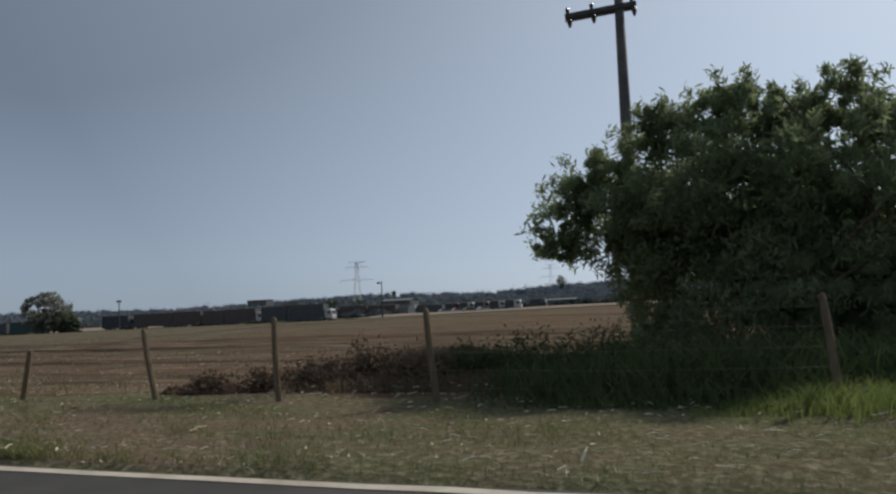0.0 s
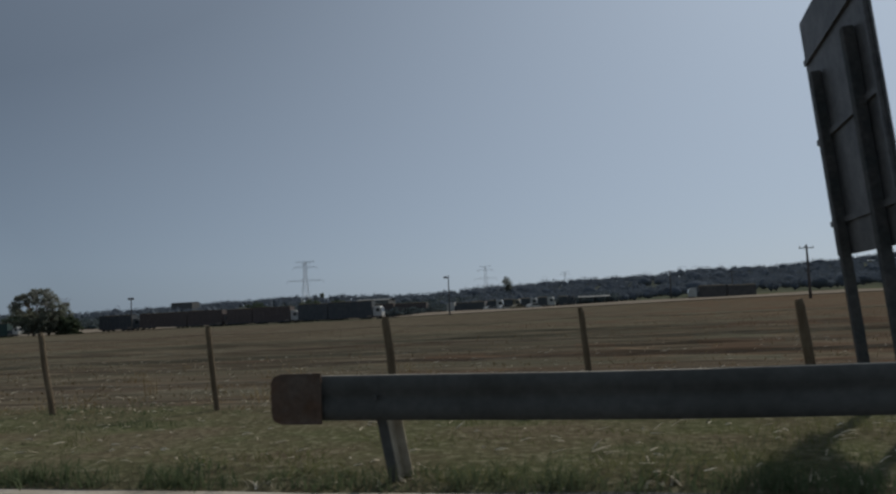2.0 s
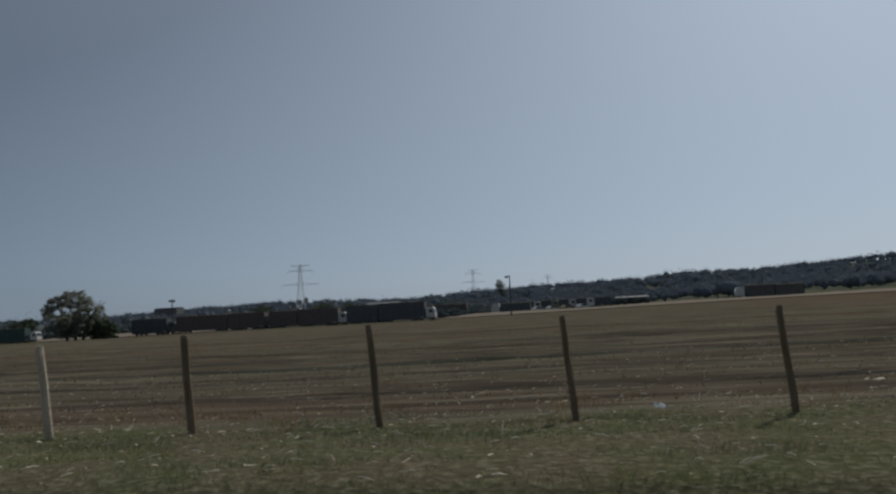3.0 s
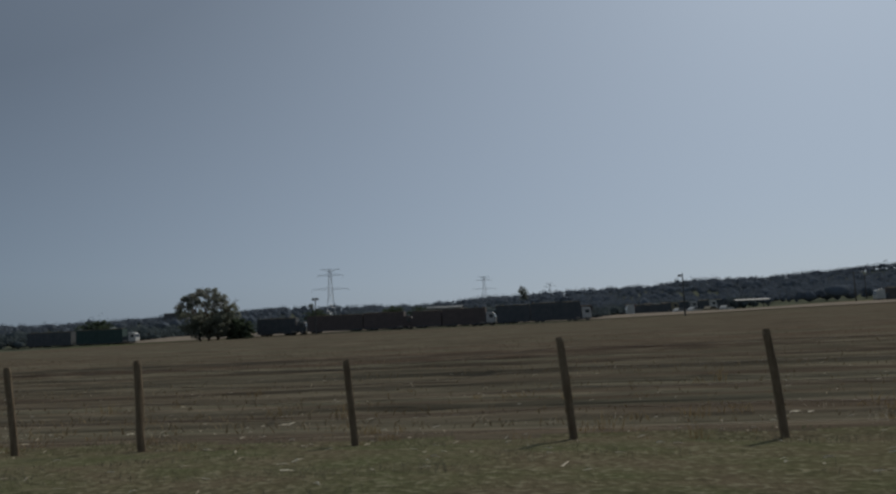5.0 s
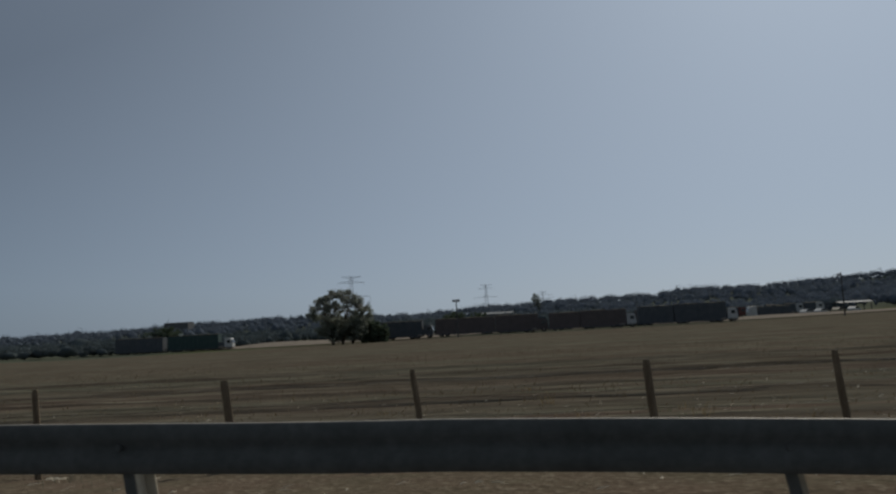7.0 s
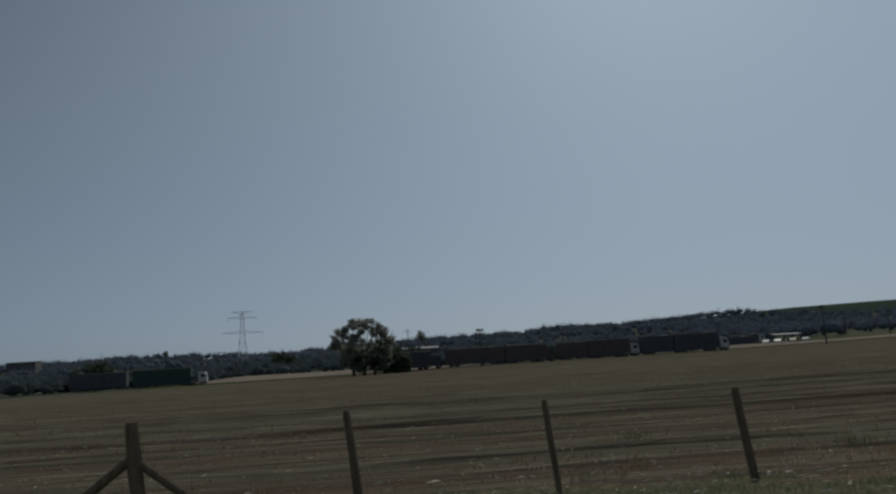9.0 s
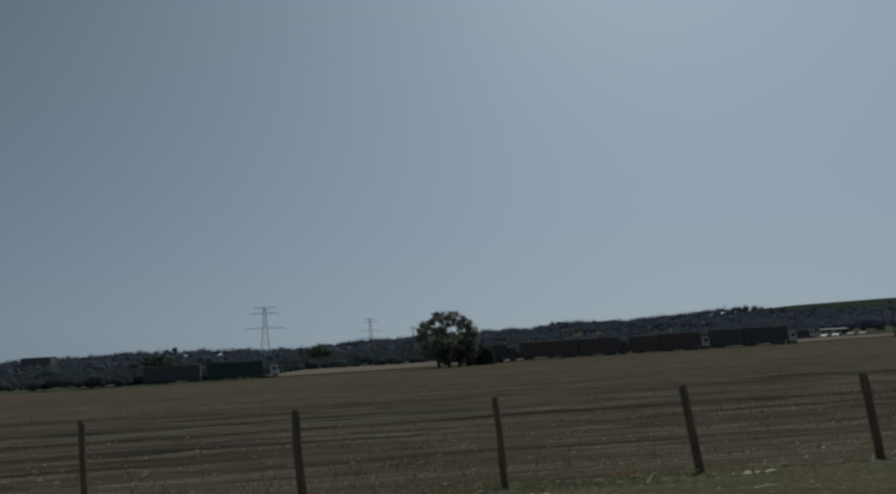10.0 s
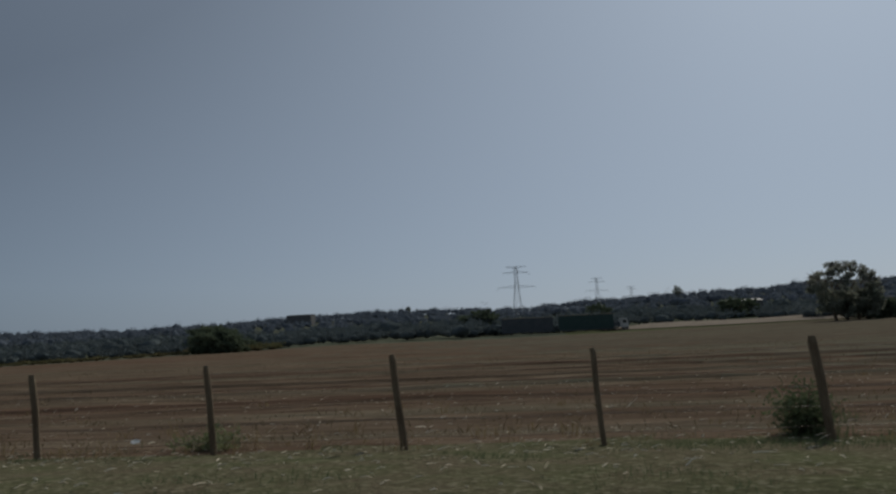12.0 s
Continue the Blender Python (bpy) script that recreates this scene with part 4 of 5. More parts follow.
def umbrella_tree(x, y, top, width, label, seed):
    """A broad tree: forked stems, an open domed crown with gaps and pale blossom, and a dense skirt of low leaves."""
    rr, rng = random.Random(seed), np.random.RandomState(seed)
    z = float(height(x, y))
    h = top - z
    s = thing("field_tree", pose(x, y, z), label, "tree", "trees beyond the field")
    g = Geo()
    for bx, lean in ((-0.12, -0.05), (0.02, 0.03), (0.16, 0.07)):
        fork = Vector(((bx + lean) * width, rr.uniform(-0.4, 0.4), h * 0.36))
        g.tube([(bx * width, 0, -0.2), ((bx + lean * 0.4) * width, 0.1, h * 0.18), fork], [0.36, 0.29, 0.25], 8, 0.08, rr)
        limbs(g, rr, fork, [fork + Vector((rr.uniform(-0.26, 0.26) * width, rr.uniform(-0.26, 0.26) * width, rr.uniform(0.22, 0.5) * h)) for _ in range(9)], 0.16)
    part("trunk", g, M_BARK, s)
    n = 140
    d = rng.normal(size=(n, 3))
    d[:, 2] = np.abs(d[:, 2]) - 0.12
    d /= np.linalg.norm(d, axis=1)[:, None]
    dome = np.array([0, 0, h * 0.50]) + d * np.array([width * 0.46, width * 0.42, h * 0.46]) * rng.uniform(0.55, 1.0, (n, 1)) ** 0.5
    q = width * rng.uniform(0.030, 0.066, n)
    p = leaf_points(rng, dome, q, 60)
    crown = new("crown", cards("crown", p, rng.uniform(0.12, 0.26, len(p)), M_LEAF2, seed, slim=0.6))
    crown.parent = s
    n = 330
    low = rng.uniform(-1, 1, (n, 3)) * np.array([width * 0.34, width * 0.30, h * 0.20]) + np.array([width * 0.05, 0, h * 0.28])
    open_ = (low[:, 2] < h * 0.15) & ((low[:, 0] < -width * 0.08) | (np.abs(low[:, 0] - width * 0.08) < width * 0.04))
    low = low[~open_]
    p = leaf_points(rng, low, np.full(len(low), width * 0.055), 58)
    p = p[p[:, 2] > 0.1]
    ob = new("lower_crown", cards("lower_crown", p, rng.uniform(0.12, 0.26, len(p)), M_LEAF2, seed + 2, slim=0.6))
    ob.parent = s
    tagged(ob, "dense dark green lower leaves")
    kk = dome[dome[:, 2] > h * 0.62]
    f = leaf_points(rng, kk, np.full(len(kk), width * 0.07), 32)
    ob = new("blossom", cards("blossom", f, rng.uniform(0.09, 0.18, len(f)), M_FLOWER, seed + 1, slim=0.8))
    ob.parent = s
    tagged(ob, "dusty greyish blossom")


umbrella_tree(-180.6, 159.5, 10.6, 15.0, "broad spreading tree with dusty blossom on its crown", 31)
field_tree(-173.6, 160.5, 3.6, 7.0, "low leafy green bush beside the blossoming tree", 32, 1, 0.8, M_BUSH)
field_tree(-314, 160, 3.5, 15, "broad dark green bush at the field edge", 33, 2, 1.0, M_BUSH)
field_tree(-329, 190, 5.2, 15, "dark green bushy tree behind the field-edge bush", 47, 2, 0.8, M_BUSH)
field_tree(-412, 905, 27.5, 8.0, "lone round tree standing above the far woods", 52, 1, 0.0)
field_tree(-217.3, 346, 9.0, 15, "large dark rounded tree behind the trucks", 34, 2, 0.6, M_BUSH)
field_tree(-132.6, 645, 26.5, 10.5, "lone dark tree standing above the distant woods", 36, 1, 0.0)
field_tree(-352, 235, 6.0, 17, "dark green bushy tree at the far end of the field", 37, 2, 0.8, M_BUSH)
field_tree(-170, 302, 7.6, 13, "dark rounded tree among the scrub beyond the track", 39, 2, 0.7, M_BUSH)
field_tree(-161, 312, 7.4, 12, "dark rounded tree in front of the long shed", 53, 2, 0.7, M_BUSH)
field_tree(-262, 240, 7.0, 15, "dark tree behind the parked truck", 38, 2, 0.6, M_BUSH)


def woods(name, label, seed, n, xr, yr, hr, per, size, mat, swell=0.35, wide=(0.45, 0.8), core=0.56):
    """Trees as loose leaf clumps round a thin leafy core, in taller and lower stretches."""
    rng = np.random.RandomState(seed)
    x = rng.uniform(*xr, n)
    y = rng.uniform(0, 1, n) ** 0.8 * (yr[1] - yr[0]) + yr[0]
    sw = 1 + swell * wave(x * 0.16 + seed, y * 0.05)
    hh = rng.uniform(*hr, n) * sw * np.where(rng.uniform(size=n) < 0.05, 1.3, 1.0)
    open_hill = (x > 270 + 20 * wave(y * 0.1, x * 0.1)) & (y > 640)
    x, y, hh = x[~open_hill], y[~open_hill], hh[~open_hill]
    n = len(x)
    z = height(x, y)
    w = hh * rng.uniform(*wide, n)
    c = np.stack([x, y, z + hh * 0.5], 1)
    r = np.stack([w, w, hh * 0.5], 1)
    ob = new(name, hulls(name, c - np.stack([0 * x, 0 * x, hh * 0.12], 1), r * core, mat, seed, 0.3, 1))
    tagged(ob, label, "woods", kind="stuff")
    # six clumps to a crown, most of them near its top and outline
    k = 6
    d = rng.normal(size=(n, k, 3))
    d[:, :, 2] = np.abs(d[:, :, 2]) * 0.9 - 0.15
    d /= np.linalg.norm(d, axis=2)[:, :, None]
    lobe = c[:, None, :] + d * r[:, None, :] * rng.uniform(0.45, 0.8, (n, k, 1))
    spread_ = r[:, None, :] * rng.uniform(0.28, 0.5, (n, k, 1))
    m = max(1, per // k)
    e = rng.normal(size=(n, k, m, 3))
    e /= np.linalg.norm(e, axis=3)[..., None]
    p = (lobe[:, :, None, :] + e * spread_[:, :, None, :] * rng.uniform(0.2, 1.0, (n, k, m, 1)) ** 0.5).reshape(-1, 3)
    tagged(new(name + "_leaves", cards(name, p, rng.uniform(*size, len(p)), mat, seed, slim=0.7)), label + ", outer leaves", "woods", kind="stuff")


# ridge, slope and yard trees share the haze-tinted colour
woods("ridge_woods", "dark woodland along the distant ridge, haze in its colour", 41, 1900, (-1300, 900), (800, 930), (6.0, 9.5), 48, (0.32, 0.7), M_WOODS)
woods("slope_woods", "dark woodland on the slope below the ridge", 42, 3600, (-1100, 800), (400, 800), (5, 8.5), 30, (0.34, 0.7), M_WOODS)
woods("near_woods", "dark trees and scrub behind the farm track", 43, 1600, (-560, -105), (232, 420), (3.0, 6.4), 90, (0.16, 0.34), M_NEARWOODS, 0.45)
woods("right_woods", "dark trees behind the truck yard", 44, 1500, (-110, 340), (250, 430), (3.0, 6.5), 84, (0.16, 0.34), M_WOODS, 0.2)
woods("yard_scrub", "dark scrub behind the truck yard", 51, 220, (-112, -40), (236, 300), (2.5, 4.5), 90, (0.14, 0.3), M_NEARWOODS, 0.3)
woods("edge_scrub", "low dark scrub along the field edge", 45, 300, (-520, -258), (186, 236), (1.6, 3.6), 130, (0.16, 0.4), M_NEARWOODS, 0.5, (0.7, 1.2))
woods("truck_side_scrub", "dark scrub behind the far truck", 50, 140, (-262, -222), (206, 240), (2.0, 4.2), 130, (0.16, 0.4), M_NEARWOODS, 0.4, (0.7, 1.1))
woods("field_edge_bushes", "low green-brown bushes and rank grass at the end of the field", 48, 230, (-470, -306), (168, 188), (0.7, 2.0), 150, (0.12, 0.3), M_RANK, 0.6, (1.0, 2.4))
woods("truck_scrub", "dark scrub behind the parked trucks", 49, 300, (-178, -90), (186, 232), (1.6, 3.6), 110, (0.16, 0.4), M_NEARWOODS, 0.4, (0.8, 1.4))


# ---- vehicles ----
def wheel(parent, x, y, r=0.52, w=0.28):
    t = part("wheel", Geo().tube([(x, y - w / 2, r), (x, y + w / 2, r)], r, 14), M_RUBBER, parent, "black tyre")
    part("rim", Geo().tube([(x, y - w / 2 - 0.02, r), (x, y + w / 2 + 0.02, r)], r * 0.55, 10), M_POST, t, "grey rim")


def cab(parent, x, mat):
    """A lorry cab whose nose is at x, facing +x."""
    out = [(-2.1, 0.7), (0, 0.7), (0.02, 1.7), (-0.25, 2.75), (-0.55, 3.0), (-2.1, 3.1)]
    m = Matrix(((1, 0, 0, x), (0, 0, -1, 1.2), (0, 1, 0, 0), (0, 0, 0, 1)))
    body = part("cab", Geo().prism(out, m, 2.4), mat, parent)
    part("windscreen", Geo().prism([(0.03, 1.75), (0.05, 1.75), (-0.20, 2.65), (-0.22, 2.65)], Matrix(((1, 0, 0, x), (0, 0, -1, 1.08), (0, 1, 0, 0), (0, 0, 0, 1))), 2.16), M_GLASS, body)
    part("side_window", Geo().box((x - 0.95, -1.205, 2.15), (0.9, 0.03, 0.75)), M_GLASS, body)
    part("bumper", Geo().box((x - 0.05, 0, 0.6), (0.3, 2.4, 0.4), cut=0.06), M_POST, body)
    part("fuel_tank", Geo().tube([(x - 3.6, -1.0, 0.75), (x - 2.5, -1.0, 0.75)], 0.33, 10), M_POST, parent)
    part("chassis", Geo().box((x - 3.2, 0, 0.85), (5.6, 0.9, 0.28)), M_DARKPOST, parent)
    part("equipment_box", Geo().box((x - 3.1, 0, 1.45), (1.9, 2.3, 1.3), cut=0.1), M_CAGE, parent)
    for wx in (-0.9, -3.7, -5.0):
        for wy in (-1.05, 1.05):
            wheel(parent, x + wx, wy)


def trailer(parent, x0, x1, mat, h, seed, bars=True, rail=None):
    """Caged cane trailer from x0 (rear) to x1 (front)."""
    rr = random.Random(seed)
    n = max(4, int((x1 - x0) / 1.1))
    base = 0.62
    t = part("trailer_floor", Geo().box(((x0 + x1) / 2, 0, base - 0.1), (x1 - x0, 2.5, 0.22)), M_CAGE, parent)
    for s in (-1, 1):
        part("side_panel", Geo().box(((x0 + x1) / 2, s * 1.25, (base + h) / 2), (x1 - x0, 0.05, h - base)), mat, t)
        if bars:
            for k in range(n + 1):
                part("stake", Geo().box((x0 + (x1 - x0) * k / n, s * 1.30, (base + h) / 2), (0.10, 0.08, h - base)), mat, t)
        part("top_rail", Geo().box(((x0 + x1) / 2, s * 1.27, h - 0.05), (x1 - x0, 0.1, 0.12)), rail or mat, t)
    for e in (x0, x1):
        part("end_panel", Geo().box((e, 0, (base + h) / 2), (0.06, 2.5, h - base)), mat, t)
    g = Geo()
    m = int((x1 - x0) / 0.4)
    for i in range(m + 1):
        for j in range(6):
            g.v.append((x0 + (x1 - x0) * i / m, -1.2 + 0.48 * j, h - 0.12 + rr.uniform(-0.1, 0.18) + 0.14 * math.sin(j / 5 * math.pi)))
            if i and j:
                b = 6 * i + j
                g.f.append((b - 7, b - 1, b, b - 6))
    part("cane_load", g, M_CANE, t)
    for wx in ((x0 + 1.2, x0 + 2.5) if x1 - x0 < 9 else (x0 + 1.2, x0 + 2.5, x1 - 1.3, x1 - 2.6)):
        for wy in (-1.0, 1.0):
            wheel(parent, wx, wy)
    part("drawbar", Geo().box((x1 + 0.8, 0, 0.95), (1.8, 0.3, 0.2)), M_CAGE, t)


def cane_truck(nose, y, spans, label, cab_mat=None, mats=None, h=4.2, yaw=0.0, bars=True, rail=None):
    z = float(height(nose, y))
    s = thing("cane_truck", pose(nose, y, z + 0.06, 0, 0, yaw), label, "truck", "cane trucks parked along the track")
    cab(s, 0.0, cab_mat or M_CABG)
    for k, (a, b) in enumerate(spans):
        trailer(s, a - nose, b - nose, (mats or [M_CAGE])[k % len(mats or [1])], h + (0.15 if k == 0 else 0), int(-nose) + k, bars, rail)
    return s


cane_truck(-94.6, 170.5, [(-108.0, -97.0), (-115.8, -108.3)], "white-cabbed truck with tall dark caged cane trailers, parked")
cane_truck(-116.2, 171.5, [(-128.4, -118.4), (-135.4, -128.7)], "white-cabbed truck with dark brown caged cane trailers, parked", mats=[M_CAGEB], h=3.95)
cane_truck(-135.8, 173.5, [(-147.6, -137.9), (-161.5, -147.9)], "dark truck with brown caged cane trailers, parked in the queue", M_CAGEB, [M_CAGEB], h=4.0)
cane_truck(-162.4, 174.8, [(-174.6, -164.9)], "last dark truck of the queue with a slate-grey caged trailer", M_CAGE, [M_CAGE], h=3.9)
cane_truck(-84.8, 197, [(-95.1, -87.4)], "white-cabbed truck with a low dark trailer facing away from the queue", None, [M_CAGE], h=2.7, yaw=180)
cane_truck(-114.0, 206, [(-125.5, -116.6), (-135.2, -126.0)], "dull truck with brown caged trailers parked behind the queue", M_CAGEB, [M_CAGEB], h=3.7, yaw=180)
cane_truck(-219.8, 196.2, [(-237.3, -223.6), (-252.0, -238.9)], "grey-white cabbed truck with two long dark green cane trailers", M_CABG, [M_CAGEG, M_CAGE], h=4.1, yaw=3)
cane_truck(-21.8, 205, [(-31.2, -24.6), (-38.4, -31.6)], "white-cabbed truck with two empty greyish caged trailers on the farm track", M_CABW, [M_DULL], h=3.3, yaw=180, rail=M_FLANGE)
for nx, ny, cm, lab in ((-52.4, 230, M_CAGE, "dark-cabbed"), (-57.8, 220, M_CABW, "white-cabbed"), (-62.9, 221, M_CABG, "dusty white-cabbed"), (-68.0, 221.5, M_CABY, "yellowish-cabbed"), (-73.2, 222, M_CABW, "white-cabbed"), (-78.2, 222.5, M_CABR, "dull red-cabbed")):
    cane_truck(nx, ny, [(nx - 4.9, nx - 2.3)], lab + " short truck with an open dark body in the yard", cm, h=3.0, bars=False, rail=M_EDGE)


def parked_car(x, y, yaw, mat, label):
    z = float(height(x, y))
    s = thing("car", pose(x, y, z + 0.06, 0, 0, yaw), label, "car", "cars parked in the yard")
    out = [(-2.0, 0.35), (2.0, 0.35), (2.05, 0.75), (1.2, 0.95), (0.5, 1.42), (-1.0, 1.45), (-1.9, 0.98), (-2.05, 0.7)]
    body = part("body", Geo().prism(out, Matrix(((1, 0, 0, 0), (0, 0, -1, 0.85), (0, 1, 0, 0), (0, 0, 0, 1))), 1.7), mat, s)
    part("window", Geo().prism([(1.02, 1.0), (0.46, 1.36), (-0.95, 1.38), (-1.6, 1.02)], Matrix(((1, 0, 0, 0), (0, 0, -1, 0.87), (0, 1, 0, 0), (0, 0, 0, 1))), 1.74), M_GLASS, body)
    part("windscreen", Geo().prism([(1.16, 0.99), (0.55, 1.38), (0.53, 1.36), (1.14, 0.97)], Matrix(((1, 0, 0, 0), (0, 0, -1, 0.7), (0, 1, 0, 0), (0, 0, 0, 1))), 1.4), M_GLASS, body)
    for wx in (-1.25, 1.3):
        for wy in (-0.78, 0.78):
            wheel(s, wx, wy, 0.31, 0.2)


for i, (cx_, cy_) in enumerate(((-72.0, 192), (-68.4, 192.5), (-64.8, 191.5), (-61.0, 192))):
    parked_car(cx_, cy_, 35 + 4 * i, (M_CABG, M_CABW, M_CABY, M_CABG)[i], ("dusty white", "white", "beige", "dusty white")[i] + " car parked slantwise in the yard")


def shed(x0, x1, y, depth, eave, label, closed, roof=0.6):
    z = float(height((x0 + x1) / 2, y))
    s = thing("shed", pose((x0 + x1) / 2, y, z), label, "shed", "sheds")
    w, h = x1 - x0, eave - z
    if closed:
        for yy in (0, depth):
            part("wall", Geo().box((0, yy, h / 2 - 0.2), (w, 0.2, h + 0.3)), M_WALL, s)
        for xx in (-w / 2, w / 2):
            part("wall", Geo().box((xx, depth / 2, h / 2 - 0.2), (0.2, depth, h + 0.3)), M_WALL, s)
    else:
        for k in range(int(w / 4) + 1):
            for yy in (0.1, depth - 0.1):
                part("column", Geo().box((-w / 2 + 0.2 + k * (w - 0.4) / int(w / 4), yy, h / 2 - 0.1), (0.2, 0.2, h + 0.2)), M_DARKPOST, s)
    e = 0.4
    g = Geo()
    m = Matrix(((0, 0, 1, -w / 2 - e), (1, 0, 0, depth / 2), (0, 1, 0, h), (0, 0, 0, 1)))
    g.prism([(-depth / 2 - e, 0), (0, roof), (depth / 2 + e, 0), (depth / 2 + e, 0.12), (0, roof + 0.12), (-depth / 2 - e, 0.12)][::1], m, w + 2 * e)
    part("roof", g, M_ROOF, s)


shed(-490, -466, 690, 14, 17.5, "distant flat building above the trees", True, 0.5)
shed(-51, -42.4, 225, 5, 2.1, "open lean-to with a pale metal roof in the truck yard", False, 0.35)
shed(-163, -147, 342, 12, 5.6, "long shed with a pale metal roof among the trees", True, 0.9)


# ---- earth bank beside the tree ----
def earth_heap(cx, cy, rx, ry, top, label, seed):
    rng = np.random.RandomState(seed)
    g = Geo()
    n, m = 52, 34
    for i in range(n):
        for j in range(m):
            u, v = i / (n - 1) * 2 - 1, j / (m - 1) * 2 - 1
            x, y = cx + rx * u, cy + ry * v
            e = max(0.0, 1 - abs(u) ** 2.6 - abs(v) ** 2.2)
            z = float(height(x, y)) - 0.12 + top * e ** 0.75 * (1 + 0.14 * math.sin(5 * u + 2 * v) + 0.1 * math.sin(11 * u - 4 * v)) + rng.normal(0, 0.03) * (e > 0)
            g.v.append((x, y, z))
            if i and j:
                b = i * m + j
                g.f.append((b - m - 1, b - 1, b, b - m))
    tagged(part("earth_mound", g, M_RED, smooth=True), label, "earth mound", "earth spoil")


earth_heap(-4.9, 12.7, 2.3, 1.5, 0.55, "low bank of dug brown earth behind the fence", 61)
earth_heap(-7.9, 10.0, 1.0, 0.5, 0.32, "low spill of dark red earth at the fence foot", 62)
earth_heap(-5.1, 10.3, 0.6, 0.4, 0.2, "small mound of dark earth at the fence", 64)


# ---- grass, weeds and straw ----
def scatter_green():
    rng = np.random.RandomState(71)
    n = 330000
    x = rng.uniform(-262, 14, n)
    y = 4.95 + rng.uniform(0, 1, n) ** 0.9 * 5.2
    patch = 0.6 * wave(x * 1.5, y * 2.1) + 0.5 * wave(x * 0.4 + 7, y * 1.1) + 0.3 * wave(x * 5.1, y * 6.3)
    keep = patch + rng.normal(0, 0.15, n) > np.where((x < -119) & (x > -172), 0.45, 0.0) + 0.35 * np.clip((x + 14) / 5, 0, 1) * np.clip((-3.5 - x + 0.5 * (y - 6)) / 3, 0, 1) - 0.4 * np.clip((x + 4) / 3, 0, 1)
    x, y = x[keep], y[keep]
    z = height(x, y) + 0.02
    h = 0.04 + 0.07 * np.clip(wave(x * 5.1, y * 6.3), 0, 1) + 0.03 * (wave(x * 0.7, y) > 0.2)
    parched = (np.abs(x + 5 * wave(x * 0.8, y) + 134) < 38) | (wave(x * 0.9 + 3, y * 1.7) + rng.normal(0, 0.2, len(x)) > np.where(x > -8, 1.1, 0.6))
    for name, part_, mat, words in (("verge_grass", ~parched, M_GRASS, "short patchy green grass of the verge"), ("dry_grass", parched, M_DRYGRASS, "short parched straw-coloured grass of the verge")):
        tagged(new(name, blades(name, np.stack([x, y, z], 1)[part_], h[part_], 0.0034, mat, 72, 1.0)), words, "grass", kind="stuff")
    n = 8000
    x = -0.4 + rng.uniform(0, 1, n) ** 1.2 * 8.6
    y = 8.8 + rng.normal(0, 0.45, n)
    tagged(new("tall_grass", blades("tall_grass", np.stack([x, y, height(x, y)], 1), 0.30 * np.clip((x + 0.5) / 1.4, 0.25, 1), 0.006, M_GREEN, 73, 1.0)), "tall bright green grass below the roadside tree", "grass", kind="stuff")
    n = 70000
    x = rng.uniform(-78, 10, n)
    y = 5.02 + rng.uniform(0, 1, n) ** 1.4 * 3.4
    keep = wave(x * 2.3, y * 3.1) + 0.6 * wave(x * 6.1, y * 7.0) + rng.normal(0, 0.15, n) > 0.1
    x, y = x[keep], y[keep]
    tagged(new("rail_grass", blades("rail_grass", np.stack([x, y, height(x, y)], 1), (0.05 + 0.10 * np.clip(wave(x * 6.1, y * 7.0), 0, 1)) * np.where(x > -44, 1.3, 0.9), 0.0045, M_RAILGRASS, 82, 1.6)), "green grass tufts along the foot of the guardrail", "grass", kind="stuff")
    n = 9000
    x, y = rng.uniform(-12.5, -4.5, n), 4.98 + np.abs(rng.normal(0, 0.35, n))
    keep = wave(x * 5.0, y * 4.0) + rng.normal(0, 0.2, n) > np.where((x > -9.8) & (x < -6.6), -0.3, 0.3)
    x, y = x[keep], y[keep]
    tagged(new("rank_grass", blades("rank_grass", np.stack([x, y, height(x, y)], 1), 0.10 + 0.20 * np.exp(-((x + 8.6) / 0.7) ** 2) * (wave(x * 9, y * 3) > -0.1), 0.005, M_RAILGRASS, 83, 1.3)), "rank green grass round the end of the guardrail", "grass", kind="stuff")
    c = 420
    wx, wy = rng.uniform(-46, -8, c), 4.84 + np.abs(rng.normal(0, 0.20, c))
    x, y = np.repeat(wx, 26) + rng.normal(0, 0.10, c * 26), np.repeat(wy, 26) + rng.normal(0, 0.06, c * 26)
    tagged(new("edge_tufts", blades("edge_tufts", np.stack([x, y, height(x, y)], 1), np.repeat(0.03 + 0.17 * rng.uniform(size=c) ** 1.5, 26), 0.005, M_GRASS, 85, 1.0)), "dark green grass tufts along the edge of the asphalt", "grass", kind="stuff")
    c = 230
    wx, wy = rng.uniform(-46, 6, c), 4.92 + np.abs(rng.normal(0, 0.9, c))
    x, y = np.repeat(wx, 8) + rng.normal(0, 0.12, c * 8), np.repeat(wy, 8) + rng.normal(0, 0.06, c * 8)
    tagged(new("straw_stalks", blades("straw_stalks", np.stack([x, y, height(x, y)], 1), np.repeat(rng.uniform(0.02, 0.07, c), 8), 0.009, M_STRAW, 86, 3.2)), "pale bent cane straw lying in tangles beside the asphalt", "straw", kind="stuff")
    # weeds along the fence and in the first furrows
    c = 1700
    wx, wy = rng.uniform(-262, 5, c), 9.3 + np.abs(rng.normal(0, 2.0, c)) ** 1.35
    sz = rng.uniform(0.05, 0.15, c) + 0.2 * (rng.uniform(size=c) < 0.12)
    k = 14
    x = np.repeat(wx, k) + rng.normal(0, 0.09, c * k)
    y = np.repeat(wy, k) + rng.normal(0, 0.09, c * k)
